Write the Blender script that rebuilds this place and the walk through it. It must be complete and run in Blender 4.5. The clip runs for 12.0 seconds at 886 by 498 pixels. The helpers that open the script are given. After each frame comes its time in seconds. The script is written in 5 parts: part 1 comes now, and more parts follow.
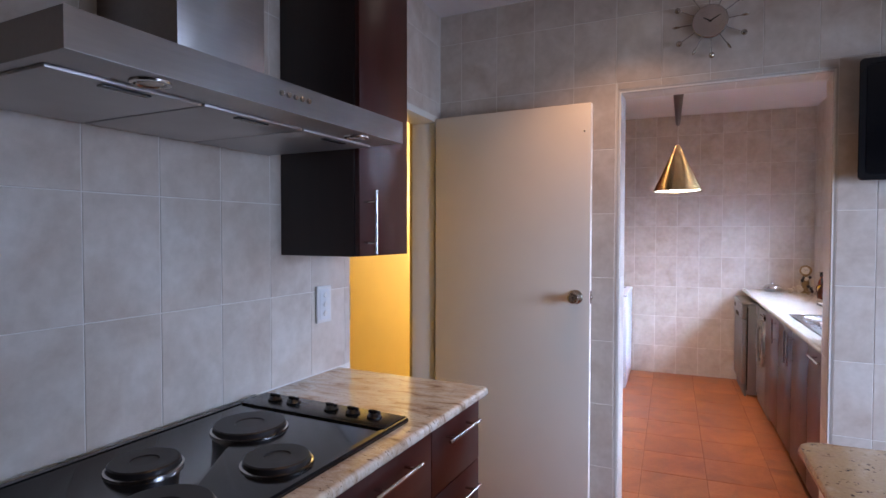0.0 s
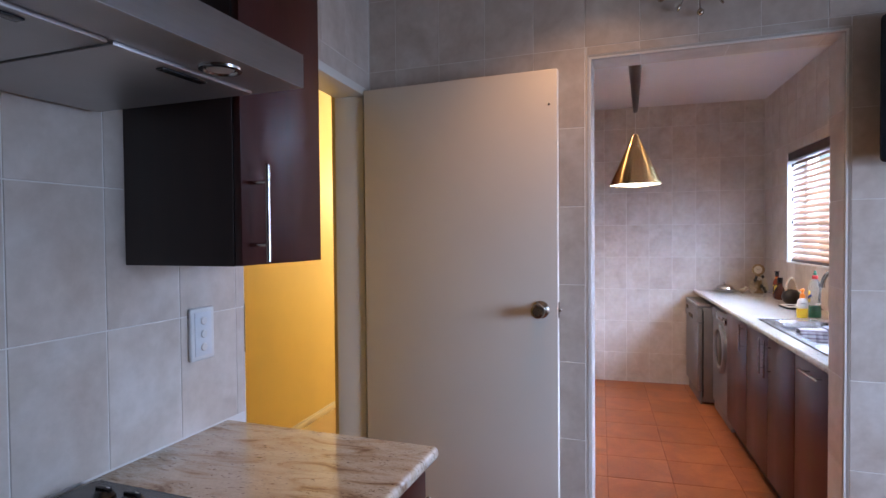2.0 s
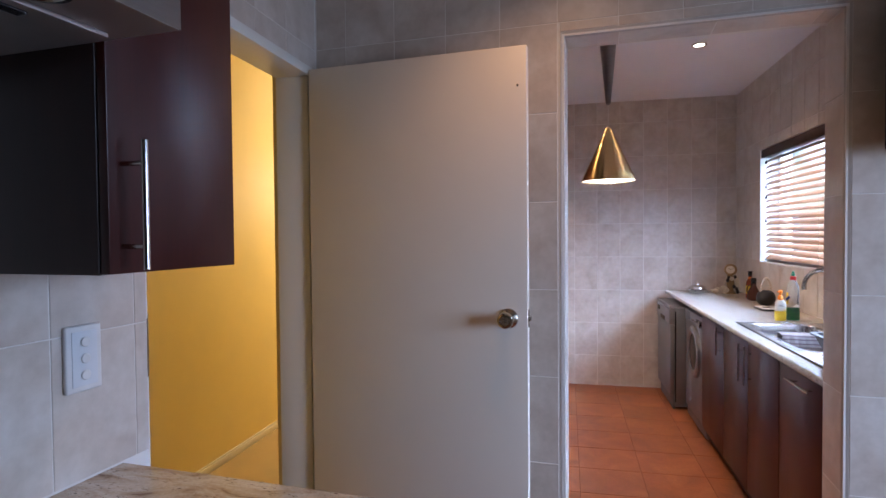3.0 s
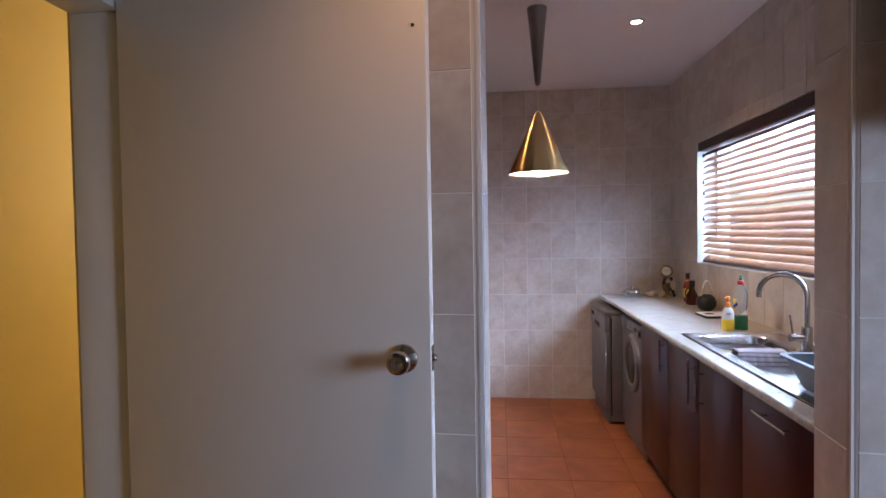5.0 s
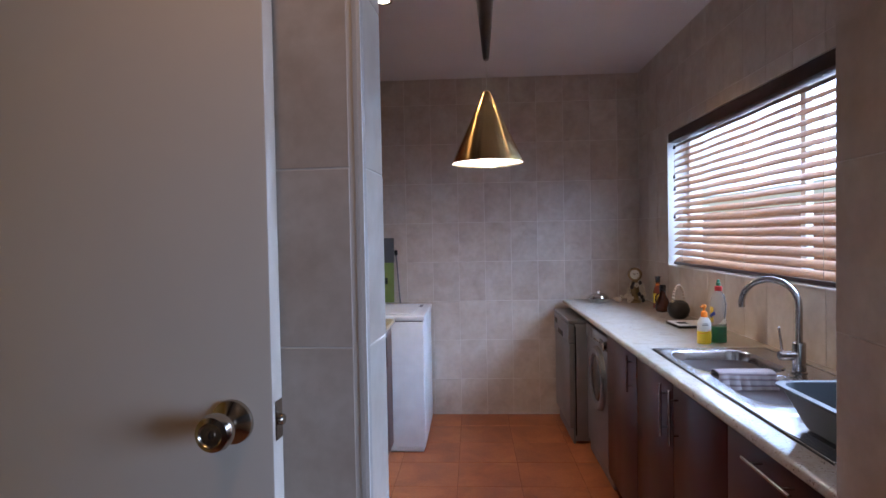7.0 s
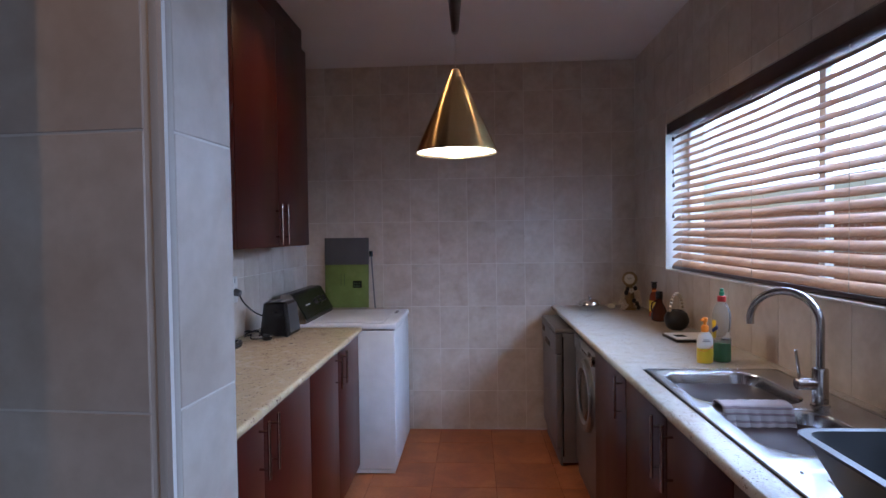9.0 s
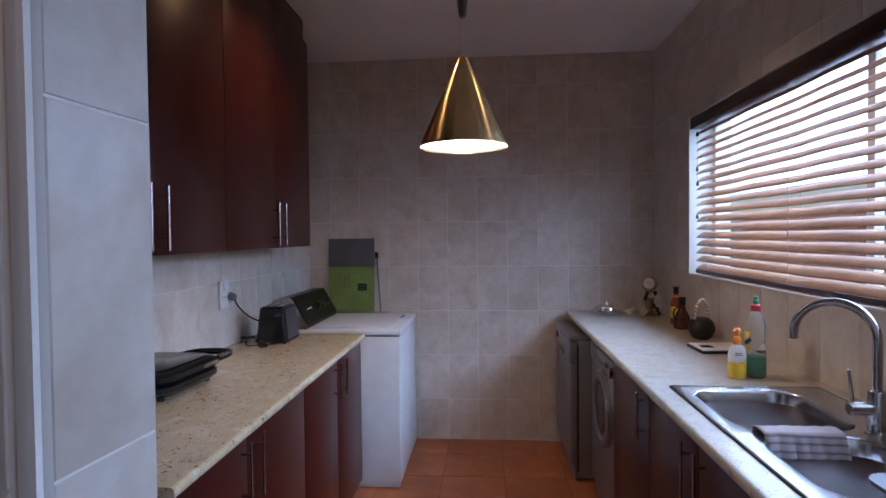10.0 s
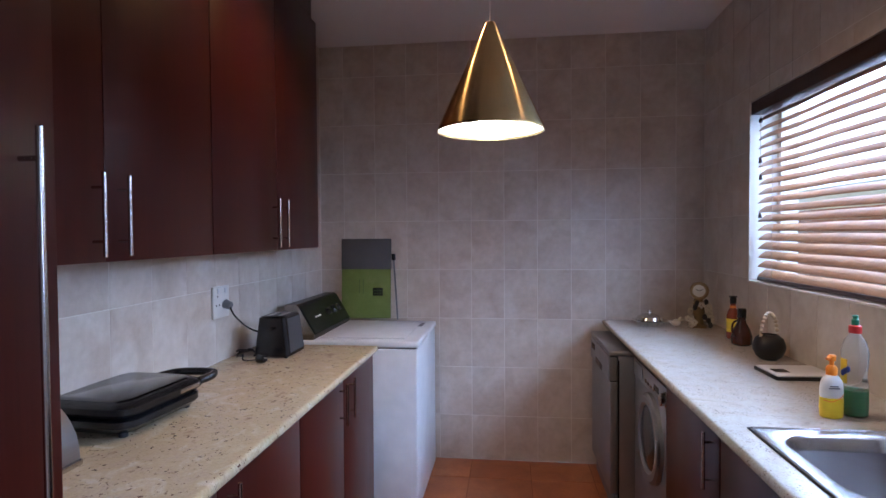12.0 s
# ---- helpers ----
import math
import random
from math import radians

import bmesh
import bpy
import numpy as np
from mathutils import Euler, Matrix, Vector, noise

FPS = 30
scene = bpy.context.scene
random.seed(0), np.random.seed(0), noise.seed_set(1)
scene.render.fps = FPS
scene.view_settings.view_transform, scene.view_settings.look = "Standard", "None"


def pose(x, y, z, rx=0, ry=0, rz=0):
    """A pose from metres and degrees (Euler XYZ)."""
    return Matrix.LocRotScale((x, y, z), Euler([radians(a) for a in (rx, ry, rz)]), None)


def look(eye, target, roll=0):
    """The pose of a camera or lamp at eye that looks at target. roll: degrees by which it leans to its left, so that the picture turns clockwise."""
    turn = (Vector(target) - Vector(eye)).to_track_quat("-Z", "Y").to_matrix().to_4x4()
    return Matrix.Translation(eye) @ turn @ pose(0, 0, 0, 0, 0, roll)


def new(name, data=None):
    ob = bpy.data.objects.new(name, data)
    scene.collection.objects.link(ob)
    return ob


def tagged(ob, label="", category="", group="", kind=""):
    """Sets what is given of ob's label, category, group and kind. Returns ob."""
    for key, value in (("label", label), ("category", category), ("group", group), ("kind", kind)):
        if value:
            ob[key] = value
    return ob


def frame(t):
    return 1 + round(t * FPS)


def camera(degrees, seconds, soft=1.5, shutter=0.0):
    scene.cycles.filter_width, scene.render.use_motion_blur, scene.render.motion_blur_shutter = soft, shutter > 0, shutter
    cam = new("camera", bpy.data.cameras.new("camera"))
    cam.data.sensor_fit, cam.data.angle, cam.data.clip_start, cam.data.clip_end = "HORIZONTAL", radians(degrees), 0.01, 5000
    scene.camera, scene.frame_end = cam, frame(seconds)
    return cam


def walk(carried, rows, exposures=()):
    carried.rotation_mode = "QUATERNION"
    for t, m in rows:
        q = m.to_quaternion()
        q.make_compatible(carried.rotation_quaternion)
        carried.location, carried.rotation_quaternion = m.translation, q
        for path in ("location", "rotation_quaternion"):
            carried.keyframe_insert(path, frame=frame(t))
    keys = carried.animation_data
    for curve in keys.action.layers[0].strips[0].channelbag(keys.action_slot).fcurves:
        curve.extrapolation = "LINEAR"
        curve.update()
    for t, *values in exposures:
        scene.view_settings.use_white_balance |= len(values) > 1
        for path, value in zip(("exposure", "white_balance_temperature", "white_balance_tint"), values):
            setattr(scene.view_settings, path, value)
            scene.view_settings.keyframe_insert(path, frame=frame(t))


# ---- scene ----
cam = camera(77.0, 12.0)
PATH = [
    (0, (0.187, 0.091, 1.454), (-0.572, 1.941, 1.4), 0.1),
    (0.5, (0.117, 0.209, 1.449), (-0.598, 2.077, 1.4), -0.2),
    (1, (0.057, 0.328, 1.449), (-0.6, 2.216, 1.396), -0.1),
    (1.5, (0.028, 0.449, 1.436), (-0.572, 2.356, 1.389), -0.3),
    (2, (-0.008, 0.613, 1.44), (-0.551, 2.537, 1.395), -0.5),
    (2.5, (-0.027, 0.747, 1.444), (-0.52, 2.685, 1.397), -0.5),
    (3, (-0.03, 0.879, 1.439), (-0.468, 2.83, 1.39), -0.5),
    (5, (0.001, 1.454, 1.45), (-0.201, 3.443, 1.396), -0.9),
    (5.5, (0.03, 1.587, 1.44), (-0.134, 3.579, 1.389), -1.0),
    (6, (0.067, 1.697, 1.439), (-0.077, 3.691, 1.388), -1.1),
    (6.5, (0.103, 1.818, 1.433), (-0.017, 3.814, 1.383), -1.0),
    (7, (0.142, 1.916, 1.435), (0.036, 3.913, 1.387), -1.1),
    (7.5, (0.163, 2.01, 1.438), (0.072, 4.007, 1.387), -0.9),
    (9.5, (0.305, 2.361, 1.436), (0.174, 4.356, 1.386), -0.7),
    (10, (0.304, 2.456, 1.44), (0.148, 4.449, 1.391), -0.6),
    (10.5, (0.294, 2.553, 1.444), (0.121, 4.545, 1.391), -0.5),
    (11, (0.288, 2.636, 1.449), (0.093, 4.626, 1.394), -0.5),
    (11.5, (0.285, 2.717, 1.445), (0.067, 4.705, 1.394), -0.4),
    (12, (0.283, 2.804, 1.45), (0.041, 4.789, 1.397), -0.4),
]
EXPOSURES = [(0, 1.33, 6400, 15), (3, 0.92, 6200, 13), (5, 0.56, 6300, 13), (6, 0.34, 6250, 12), (7.5, 0.04, 6200, 12), (9.5, -0.30, 6050, 13), (10.5, -0.14, 6050, 13), (12, 0.04, 6100, 13)]
walk(cam, [(t, look(eye, target, roll)) for t, eye, target, roll in PATH], EXPOSURES)

# ---- world and lights ----
DAY = (0.47, 0.65, 1.0)
world = bpy.data.worlds.new("world")
scene.world = world
world.use_nodes = True
sky = world.node_tree.nodes.new("ShaderNodeTexSky")
sky.sky_type, sky.sun_disc = "NISHITA", False
sky.sun_elevation, sky.sun_rotation = radians(48), radians(230)
world.node_tree.links.new(sky.outputs[0], world.node_tree.nodes["Background"].inputs[0])
world.node_tree.nodes["Background"].inputs[1].default_value = 0.09


def lamp(name, kind, m, watts, color, **more):
    d = bpy.data.lights.new(name, kind)
    d.energy, d.color = watts, color
    for k, v in more.items():
        setattr(d, k, v)
    ob = new(name, d)
    ob.matrix_world = m
    return ob


lamp("sun", "SUN", look((0, 0, 6), (2.6, 3.1, 0)), 3.0, (1.0, 0.94, 0.86), angle=radians(0.5))
lamp("window_light", "AREA", look((2.02, 5.45, 2.13), (1.02, 5.45, 1.45)), 225, DAY, spread=radians(140), shape="RECTANGLE", size=5.5, size_y=0.95)
lamp("kitchen_window_light", "AREA", look((2.60, 1.35, 1.47), (1.30, 2.00, 0.68)), 20, (0.50, 0.67, 1.0), spread=radians(112), shape="RECTANGLE", size=1.25, size_y=0.92)
lamp("downlight_lamp", "SPOT", look((-0.04, 2.34, 2.58), (-0.04, 2.44, 0)), 9.5, (1.0, 0.52, 0.19), spot_size=radians(120), spot_blend=0.9, shadow_soft_size=0.025)
lamp("downlight_lamp", "SPOT", look((-0.04, 0.9, 2.58), (-0.04, 0.9, 0)), 6, (1.0, 0.55, 0.22), spot_size=radians(110), spot_blend=0.9, shadow_soft_size=0.025)
lamp("downlight_lamp", "SPOT", look((0.815, 4.85, 2.645), (0.815, 4.85, 0)), 20, (1.0, 0.60, 0.30), spot_size=radians(115), spot_blend=1.0, shadow_soft_size=0.03)
lamp("downlight_lamp", "SPOT", look((-0.304, 4.857, 2.645), (-0.34, 4.80, 0)), 30, (1.0, 0.56, 0.26), spot_size=radians(130), spot_blend=0.9, shadow_soft_size=0.03)
lamp("pendant_lamp", "POINT", pose(0.221, 4.570, 1.865), 9, (1.0, 0.93, 0.80), shadow_soft_size=0.03)
# unseen warm source, hung free in mid-air to light the passage
lamp("passage_lamp", "POINT", pose(-1.66, 5.7, 1.9), 26, (1.0, 0.86, 0.62), shadow_soft_size=0.15)


# ---- materials ----
class M:
    """A small builder for a principled material."""

    def __init__(self, name, color=(0.5, 0.5, 0.5), rough=0.5, metal=0.0, **more):
        self.m = bpy.data.materials.new(name)
        self.m.use_nodes = True
        self.n, self.l = self.m.node_tree.nodes, self.m.node_tree.links
        self.b = self.n["Principled BSDF"]
        self.b.inputs["Base Color"].default_value = (*color, 1)
        self.b.inputs["Roughness"].default_value = rough
        self.b.inputs["Metallic"].default_value = metal
        for k, v in more.items():
            self.b.inputs[k.replace("_", " ")].default_value = v

    def node(self, kind, **inputs):
        x = self.n.new("ShaderNode" + kind)
        for k, v in inputs.items():
            x.inputs[k.replace("_", " ")].default_value = v
        return x

    def place(self, scale=(1, 1, 1), shuffle=False):
        g = self.node("NewGeometry")
        out = g.outputs["Position"]
        if shuffle:
            r = self.node("ObjectInfo")
            v = self.node("VectorMath")
            v.operation = "SCALE"
            v.inputs[0].default_value = (37.0, 19.0, 53.0)
            self.l.new(r.outputs["Random"], v.inputs["Scale"])
            a = self.node("VectorMath")
            self.l.new(out, a.inputs[0])
            self.l.new(v.outputs[0], a.inputs[1])
            out = a.outputs[0]
        mp = self.node("Mapping")
        mp.inputs["Scale"].default_value = scale
        self.l.new(out, mp.inputs["Vector"])
        return mp.outputs[0]

    def noise(self, scale, detail=4, rough=0.55, stretch=(1, 1, 1), shuffle=False, warp=0.0):
        t = self.node("TexNoise", Scale=scale, Detail=detail, Roughness=rough, Distortion=warp)
        self.l.new(self.place(stretch, shuffle), t.inputs["Vector"])
        return t.outputs["Fac"]

    def ramp(self, fac, stops):
        r = self.node("ValToRGB")
        e = r.color_ramp.elements
        while len(e) < len(stops):
            e.new(0.5)
        for k, (p, c) in zip(e, stops):
            k.position = p
            k.color = (*c, 1) if hasattr(c, "__len__") else (c, c, c, 1)
        self.l.new(fac, r.inputs["Fac"])
        return r.outputs["Color"]

    def mix(self, a, b, fac, mode="MIX"):
        x = self.n.new("ShaderNodeMix")
        x.data_type, x.blend_type = "RGBA", mode
        for val, i in ((fac, 0), (a, 6), (b, 7)):
            if hasattr(val, "links"):
                self.l.new(val, x.inputs[i])
            else:
                x.inputs[i].default_value = val if i == 0 else (*val, 1)
        return x.outputs[2]

    def vary(self, color, amount):
        """Each object a little lighter or darker."""
        r = self.node("ObjectInfo")
        mr = self.node("MapRange")
        mr.inputs["To Min"].default_value, mr.inputs["To Max"].default_value = 1 - amount, 1 + amount
        self.l.new(r.outputs["Random"], mr.inputs["Value"])
        v = self.node("VectorMath")
        v.operation = "SCALE"
        self.l.new(color, v.inputs[0])
        self.l.new(mr.outputs[0], v.inputs["Scale"])
        return v.outputs[0]

    def color(self, out):
        self.l.new(out, self.b.inputs["Base Color"])
        return self

    def rough(self, fac, lo, hi):
        mr = self.node("MapRange")
        mr.inputs["To Min"].default_value, mr.inputs["To Max"].default_value = lo, hi
        self.l.new(fac, mr.inputs["Value"])
        self.l.new(mr.outputs[0], self.b.inputs["Roughness"])
        return self

    def bump(self, fac, strength=0.2, dist=0.001):
        b = self.node("Bump", Strength=strength, Distance=dist)
        self.l.new(fac, b.inputs["Height"])
        self.l.new(b.outputs[0], self.b.inputs["Normal"])
        return self


def make_tile():
    m = M("ceramic_tile")
    big = m.noise(6.0, 3, 0.5, shuffle=True, warp=0.6)
    small = m.noise(28, 5, 0.6, shuffle=True)
    c = m.ramp(big, [(0.28, (0.51, 0.42, 0.345)), (0.5, (0.59, 0.51, 0.435)), (0.72, (0.65, 0.585, 0.52))])
    c2 = m.ramp(small, [(0.35, (0.90, 0.89, 0.87)), (0.65, (1.0, 1.0, 1.0))])
    m.color(m.vary(m.mix(c, c2, 1.0, "MULTIPLY"), 0.03)).rough(small, 0.24, 0.40)
    return m.bump(m.noise(7, 3), 0.25, 0.002).m


def make_floor_tile():
    m = M("terracotta_tile")
    big = m.noise(4.5, 4, 0.55, shuffle=True, warp=0.8)
    small = m.noise(60, 4, 0.6)
    c = m.ramp(big, [(0.25, (0.27, 0.072, 0.024)), (0.5, (0.40, 0.125, 0.042)), (0.75, (0.50, 0.19, 0.075))])
    c2 = m.ramp(small, [(0.3, (0.82, 0.82, 0.82)), (0.7, (1.0, 1.0, 1.0))])
    m.color(m.vary(m.mix(c, c2, 1.0, "MULTIPLY"), 0.08)).rough(big, 0.28, 0.5)
    return m.bump(big, 0.3, 0.002).m


def make_granite(name, vein, light, veined=1.0, speck_scale=95.0):
    m = M(name)
    cloud = m.noise(9, 5, 0.6, vein, warp=1.2)
    c = m.mix(light, m.ramp(cloud, [(0.30, (0.26, 0.17, 0.11)), (0.40, (0.50, 0.40, 0.29)), (0.52, light), (0.8, (0.72, 0.68, 0.60))]), veined)
    grain = m.noise(140, 3, 0.6)
    g = m.ramp(grain, [(0.38, (0.88, 0.87, 0.85)), (0.6, (1, 1, 1))])
    gate = m.noise(22, 2, 0.5, vein)
    s = m.ramp(m.noise(speck_scale, 2.5, 0.6, vein, warp=0.5), [(0.60, 0.0), (0.645, 1.0)])
    k = m.ramp(gate, [(0.46, 0.0), (0.56, 1.0)])
    both = m.mix(s, k, 1.0, "MULTIPLY")
    m.color(m.mix(m.mix(c, g, 1.0, "MULTIPLY"), (0.10, 0.05, 0.035), both))
    return m.rough(grain, 0.08, 0.18).m


def make_wood(name, a, b, rough=(0.28, 0.42), coat=0.15):
    m = M(name, Coat_Weight=coat, Coat_Roughness=0.25)
    grain = m.noise(14, 5, 0.6, (1, 1, 0.06), shuffle=True, warp=0.4)
    fine = m.noise(160, 3, 0.6, (1, 1, 0.03))
    m.color(m.mix(m.ramp(grain, [(0.3, a), (0.7, b)]), m.ramp(fine, [(0.3, 0.8), (0.7, 1.0)]), 1.0, "MULTIPLY"))
    return m.rough(grain, *rough).bump(fine, 0.08, 0.0005).m


def make_steel(name, color, lo, hi, stretch=(1, 1, 1), scale=120):
    m = M(name, color, lo, 1.0)
    f = m.noise(scale, 4, 0.6, stretch)
    g = m.noise(5, 3)
    m.color(m.mix(m.ramp(g, [(0.3, tuple(0.85 * x for x in color)), (0.7, color)]), m.ramp(f, [(0.3, 0.92), (0.7, 1.0)]), 1.0, "MULTIPLY"))
    return m.rough(f, lo, hi).bump(f, 0.03, 0.0003).m


def make_paint(name, color, rough=0.5, dirt=0.06, bump=0.1):
    m = M(name, color, rough)
    g = m.noise(2.2, 5, 0.6)
    f = m.noise(80, 3, 0.6)
    m.color(m.ramp(g, [(0.3, tuple(x * (1 - dirt) for x in color)), (0.7, color)]))
    return m.rough(g, rough - 0.08, rough + 0.08).bump(f, bump, 0.0006).m


def plain(name, color, rough=0.4, metal=0.0, **more):
    m = M(name, color, rough, metal, **more)
    g = m.noise(9, 3)
    m.color(m.ramp(g, [(0.3, tuple(0.88 * x for x in color)), (0.7, color)]))
    return m.m


def glow(name, color, strength):
    m = M(name, color, 0.4)
    m.b.inputs["Emission Color"].default_value = (*color, 1)
    m.b.inputs["Emission Strength"].default_value = strength
    return m.m


def make_towel():
    m = M("striped_towel", rough=0.95)
    w = m.node("TexWave", Scale=6.0, Distortion=0.9, Detail=1.0)
    w.bands_direction = "Z"
    m.l.new(m.place((1, 0.25, 1.5)), w.inputs["Vector"])
    c = m.ramp(w.outputs["Fac"], [(0.0, (0.40, 0.35, 0.34)), (0.30, (0.36, 0.31, 0.31)), (0.42, (0.12, 0.09, 0.10)), (0.60, (0.30, 0.25, 0.25)), (0.72, (0.16, 0.06, 0.07)), (0.85, (0.38, 0.33, 0.32))])
    f = m.noise(220, 2)
    return m.color(c).bump(f, 0.5, 0.001).m


TILE = make_tile()
GROUT = make_paint("grout", (0.76, 0.72, 0.66), 0.85, 0.1, 0.3)
EDGE = make_paint("edge_trim", (0.50, 0.45, 0.39), 0.45, 0.06)
FLOOR_TILE = make_floor_tile()
FLOOR_GROUT = make_paint("floor_grout", (0.20, 0.065, 0.03), 0.9, 0.2, 0.4)
GRANITE = make_granite("veined_granite", (0.7, 2.2, 1.0), (0.60, 0.53, 0.43))
GRANITE2 = make_granite("speckled_granite", (1.3, 1.1, 1.3), (0.50, 0.40, 0.245), 0.55, 75.0)
# same stone as the west worktop, with the window's pale sheen put into its colour
GRANITE_SHEEN = make_granite("sheen_paled_granite", (1.3, 1.3, 1.3), (0.50, 0.475, 0.43), 0.25, 150.0)
CAB = make_wood("mahogany_foil", (0.040, 0.0048, 0.0025), (0.054, 0.0066, 0.0034), (0.27, 0.37), 0.0)
CAB.node_tree.nodes["Principled BSDF"].inputs["Specular IOR Level"].default_value = 0.35
CARCASS = make_wood("dark_carcass", (0.018, 0.008, 0.007), (0.028, 0.012, 0.010), (0.4, 0.5), 0.0)
SLAT = make_wood("copper_wood_slat", (0.40, 0.19, 0.085), (0.54, 0.285, 0.135), (0.35, 0.45))
DARKWOOD = make_wood("dark_rail", (0.035, 0.015, 0.012), (0.05, 0.022, 0.018))
STEEL = make_steel("brushed_steel", (0.37, 0.345, 0.33), 0.24, 0.38, (1, 0.03, 1))
SINK = make_steel("sink_steel", (0.66, 0.66, 0.67), 0.16, 0.30, (1, 0.1, 1))
POLISHED = make_steel("polished_steel", (0.80, 0.79, 0.77), 0.06, 0.12)
CHROME = make_steel("satin_chrome", (0.56, 0.53, 0.50), 0.15, 0.24)
FILTER = make_steel("filter_mesh", (0.50, 0.48, 0.47), 0.36, 0.50, (1, 1, 1), 400)
NICKEL = make_steel("aged_nickel", (0.50, 0.43, 0.35), 0.14, 0.26)
BRASS = make_steel("brushed_brass", (0.86, 0.68, 0.34), 0.19, 0.27, (1, 1, 0.05))
tg = BRASS.node_tree.nodes.new("ShaderNodeTangent")
tg.direction_type, tg.axis = "RADIAL", "Z"
pb = BRASS.node_tree.nodes["Principled BSDF"]
BRASS.node_tree.links.new(tg.outputs[0], pb.inputs["Tangent"])
pb.inputs["Anisotropic"].default_value = 1.0
pb.inputs["Anisotropic Rotation"].default_value = 0.25
PAINT = make_paint("cream_door_paint", (0.78, 0.70, 0.59), 0.42, 0.05)
FRAMEP = make_paint("white_frame_paint", (0.76, 0.73, 0.66), 0.40, 0.06)
CEIL = make_paint("ceiling_paint", (0.74, 0.70, 0.70), 0.8, 0.05, 0.25)
# made-up dark colour for unseen walls, to dim their bounce and the steel's reflections
DARKPAINT = make_paint("bounce_damping_taupe", (0.30, 0.26, 0.24), 0.6, 0.06)
YELLOW = make_paint("yellow_wall_paint", (0.78, 0.63, 0.28), 0.6, 0.06, 0.25)
PLASTER = make_paint("outer_plaster", (0.60, 0.55, 0.48), 0.85, 0.1, 0.5)
CARPET = make_paint("tan_floor", (0.50, 0.36, 0.16), 0.9, 0.1, 0.6)
WHITE = plain("white_enamel", (0.70, 0.71, 0.71), 0.28)
PLASTIC = plain("white_plastic", (0.74, 0.72, 0.68), 0.38)
SILVER = make_steel("silver_enamel", (0.27, 0.265, 0.27), 0.34, 0.46)
SILVER.node_tree.nodes["Principled BSDF"].inputs["Metallic"].default_value = 0.55
GREY = plain("grey_plastic", (0.16, 0.16, 0.17), 0.45)
TUB = plain("charcoal_tub", (0.045, 0.05, 0.055), 0.3)
BLACK = plain("black_plastic", (0.008, 0.008, 0.009), 0.26)
GLOSS = plain("black_glass", (0.006, 0.006, 0.007), 0.12)
IRON = plain("cast_iron", (0.020, 0.018, 0.018), 0.42, 0.35)
RUBBER = plain("rubber", (0.02, 0.02, 0.02), 0.8)
gb = M("green_board", rough=0.6)
GREEN = gb.color(gb.ramp(gb.noise(9, 5, 0.65), [(0.3, (0.14, 0.18, 0.035)), (0.55, (0.17, 0.235, 0.05)), (0.75, (0.24, 0.28, 0.09))])).m
GREYB = plain("grey_board", (0.10, 0.10, 0.10), 0.7)
ORANGE = plain("orange_plastic", (0.85, 0.25, 0.02), 0.35)
LEMON = plain("yellow_plastic", (0.80, 0.58, 0.03), 0.35)
RED = plain("red_plastic", (0.55, 0.03, 0.03), 0.35)
DGREEN = plain("green_cap", (0.02, 0.22, 0.11), 0.35)
AMBER = plain("amber_glass", (0.06, 0.014, 0.006), 0.1)
SAUCE = plain("red_sauce", (0.22, 0.04, 0.015), 0.2)
BEAD = plain("pale_bead", (0.55, 0.45, 0.33), 0.4)
GOLDISH = plain("antique_brass", (0.30, 0.20, 0.09), 0.35, 0.8)
CREAM = plain("cream_ceramic", (0.62, 0.55, 0.43), 0.35)
TOWEL = make_towel()
CARPET_OUT = make_paint("paving", (0.32, 0.28, 0.24), 0.9, 0.2, 0.5)


def make_brick():
    m = M("brown_brick", rough=0.85)
    b = m.node("TexBrick", Scale=1.0)
    b.inputs["Color1"].default_value, b.inputs["Color2"].default_value, b.inputs["Mortar"].default_value = (0.26, 0.10, 0.05, 1), (0.19, 0.075, 0.04, 1), (0.35, 0.31, 0.27, 1)
    b.inputs["Brick Width"].default_value, b.inputs["Row Height"].default_value, b.inputs["Mortar Size"].default_value = 0.23, 0.085, 0.006
    g = m.node("NewGeometry")
    mp = m.node("Mapping")
    mp.inputs["Rotation"].default_value = (0, math.pi / 2, math.pi / 2)
    m.l.new(g.outputs["Position"], mp.inputs["Vector"])
    m.l.new(mp.outputs[0], b.inputs["Vector"])
    return m.color(b.outputs["Color"]).m


BRICK = make_brick()
GLASS = M("clear_glass", (1, 1, 1), 0.02, Transmission_Weight=1.0, IOR=1.45).m
PET = M("clear_bottle", (0.90, 0.95, 0.95), 0.08, Transmission_Weight=0.9, IOR=1.12).m
GREENLIQ = M("green_liquid", (0.012, 0.34, 0.12), 0.08, Transmission_Weight=0.35, IOR=1.33).m
BULB = glow("bulb_glow", (1.0, 0.97, 0.90), 14.0)
SPOTGLOW = glow("spot_glow", (1.0, 0.93, 0.80), 12.0)


# ---- building helpers ----
def box(bm, x0, x1, y0, y1, z0, z1, bevel=0.0, segs=2):
    """A box, added to bm; edges rounded by bevel."""
    vs = [bm.verts.new((x, y, z)) for z in (z0, z1) for y in (y0, y1) for x in (x0, x1)]
    fs = [bm.faces.new([vs[i] for i in q]) for q in ((0, 2, 3, 1), (4, 5, 7, 6), (0, 1, 5, 4), (2, 6, 7, 3), (0, 4, 6, 2), (1, 3, 7, 5))]
    if bevel > 0:
        bmesh.ops.bevel(bm, geom=list({e for f in fs for e in f.edges}), offset=bevel, segments=segs, affect="EDGES", profile=0.5)
    return bm


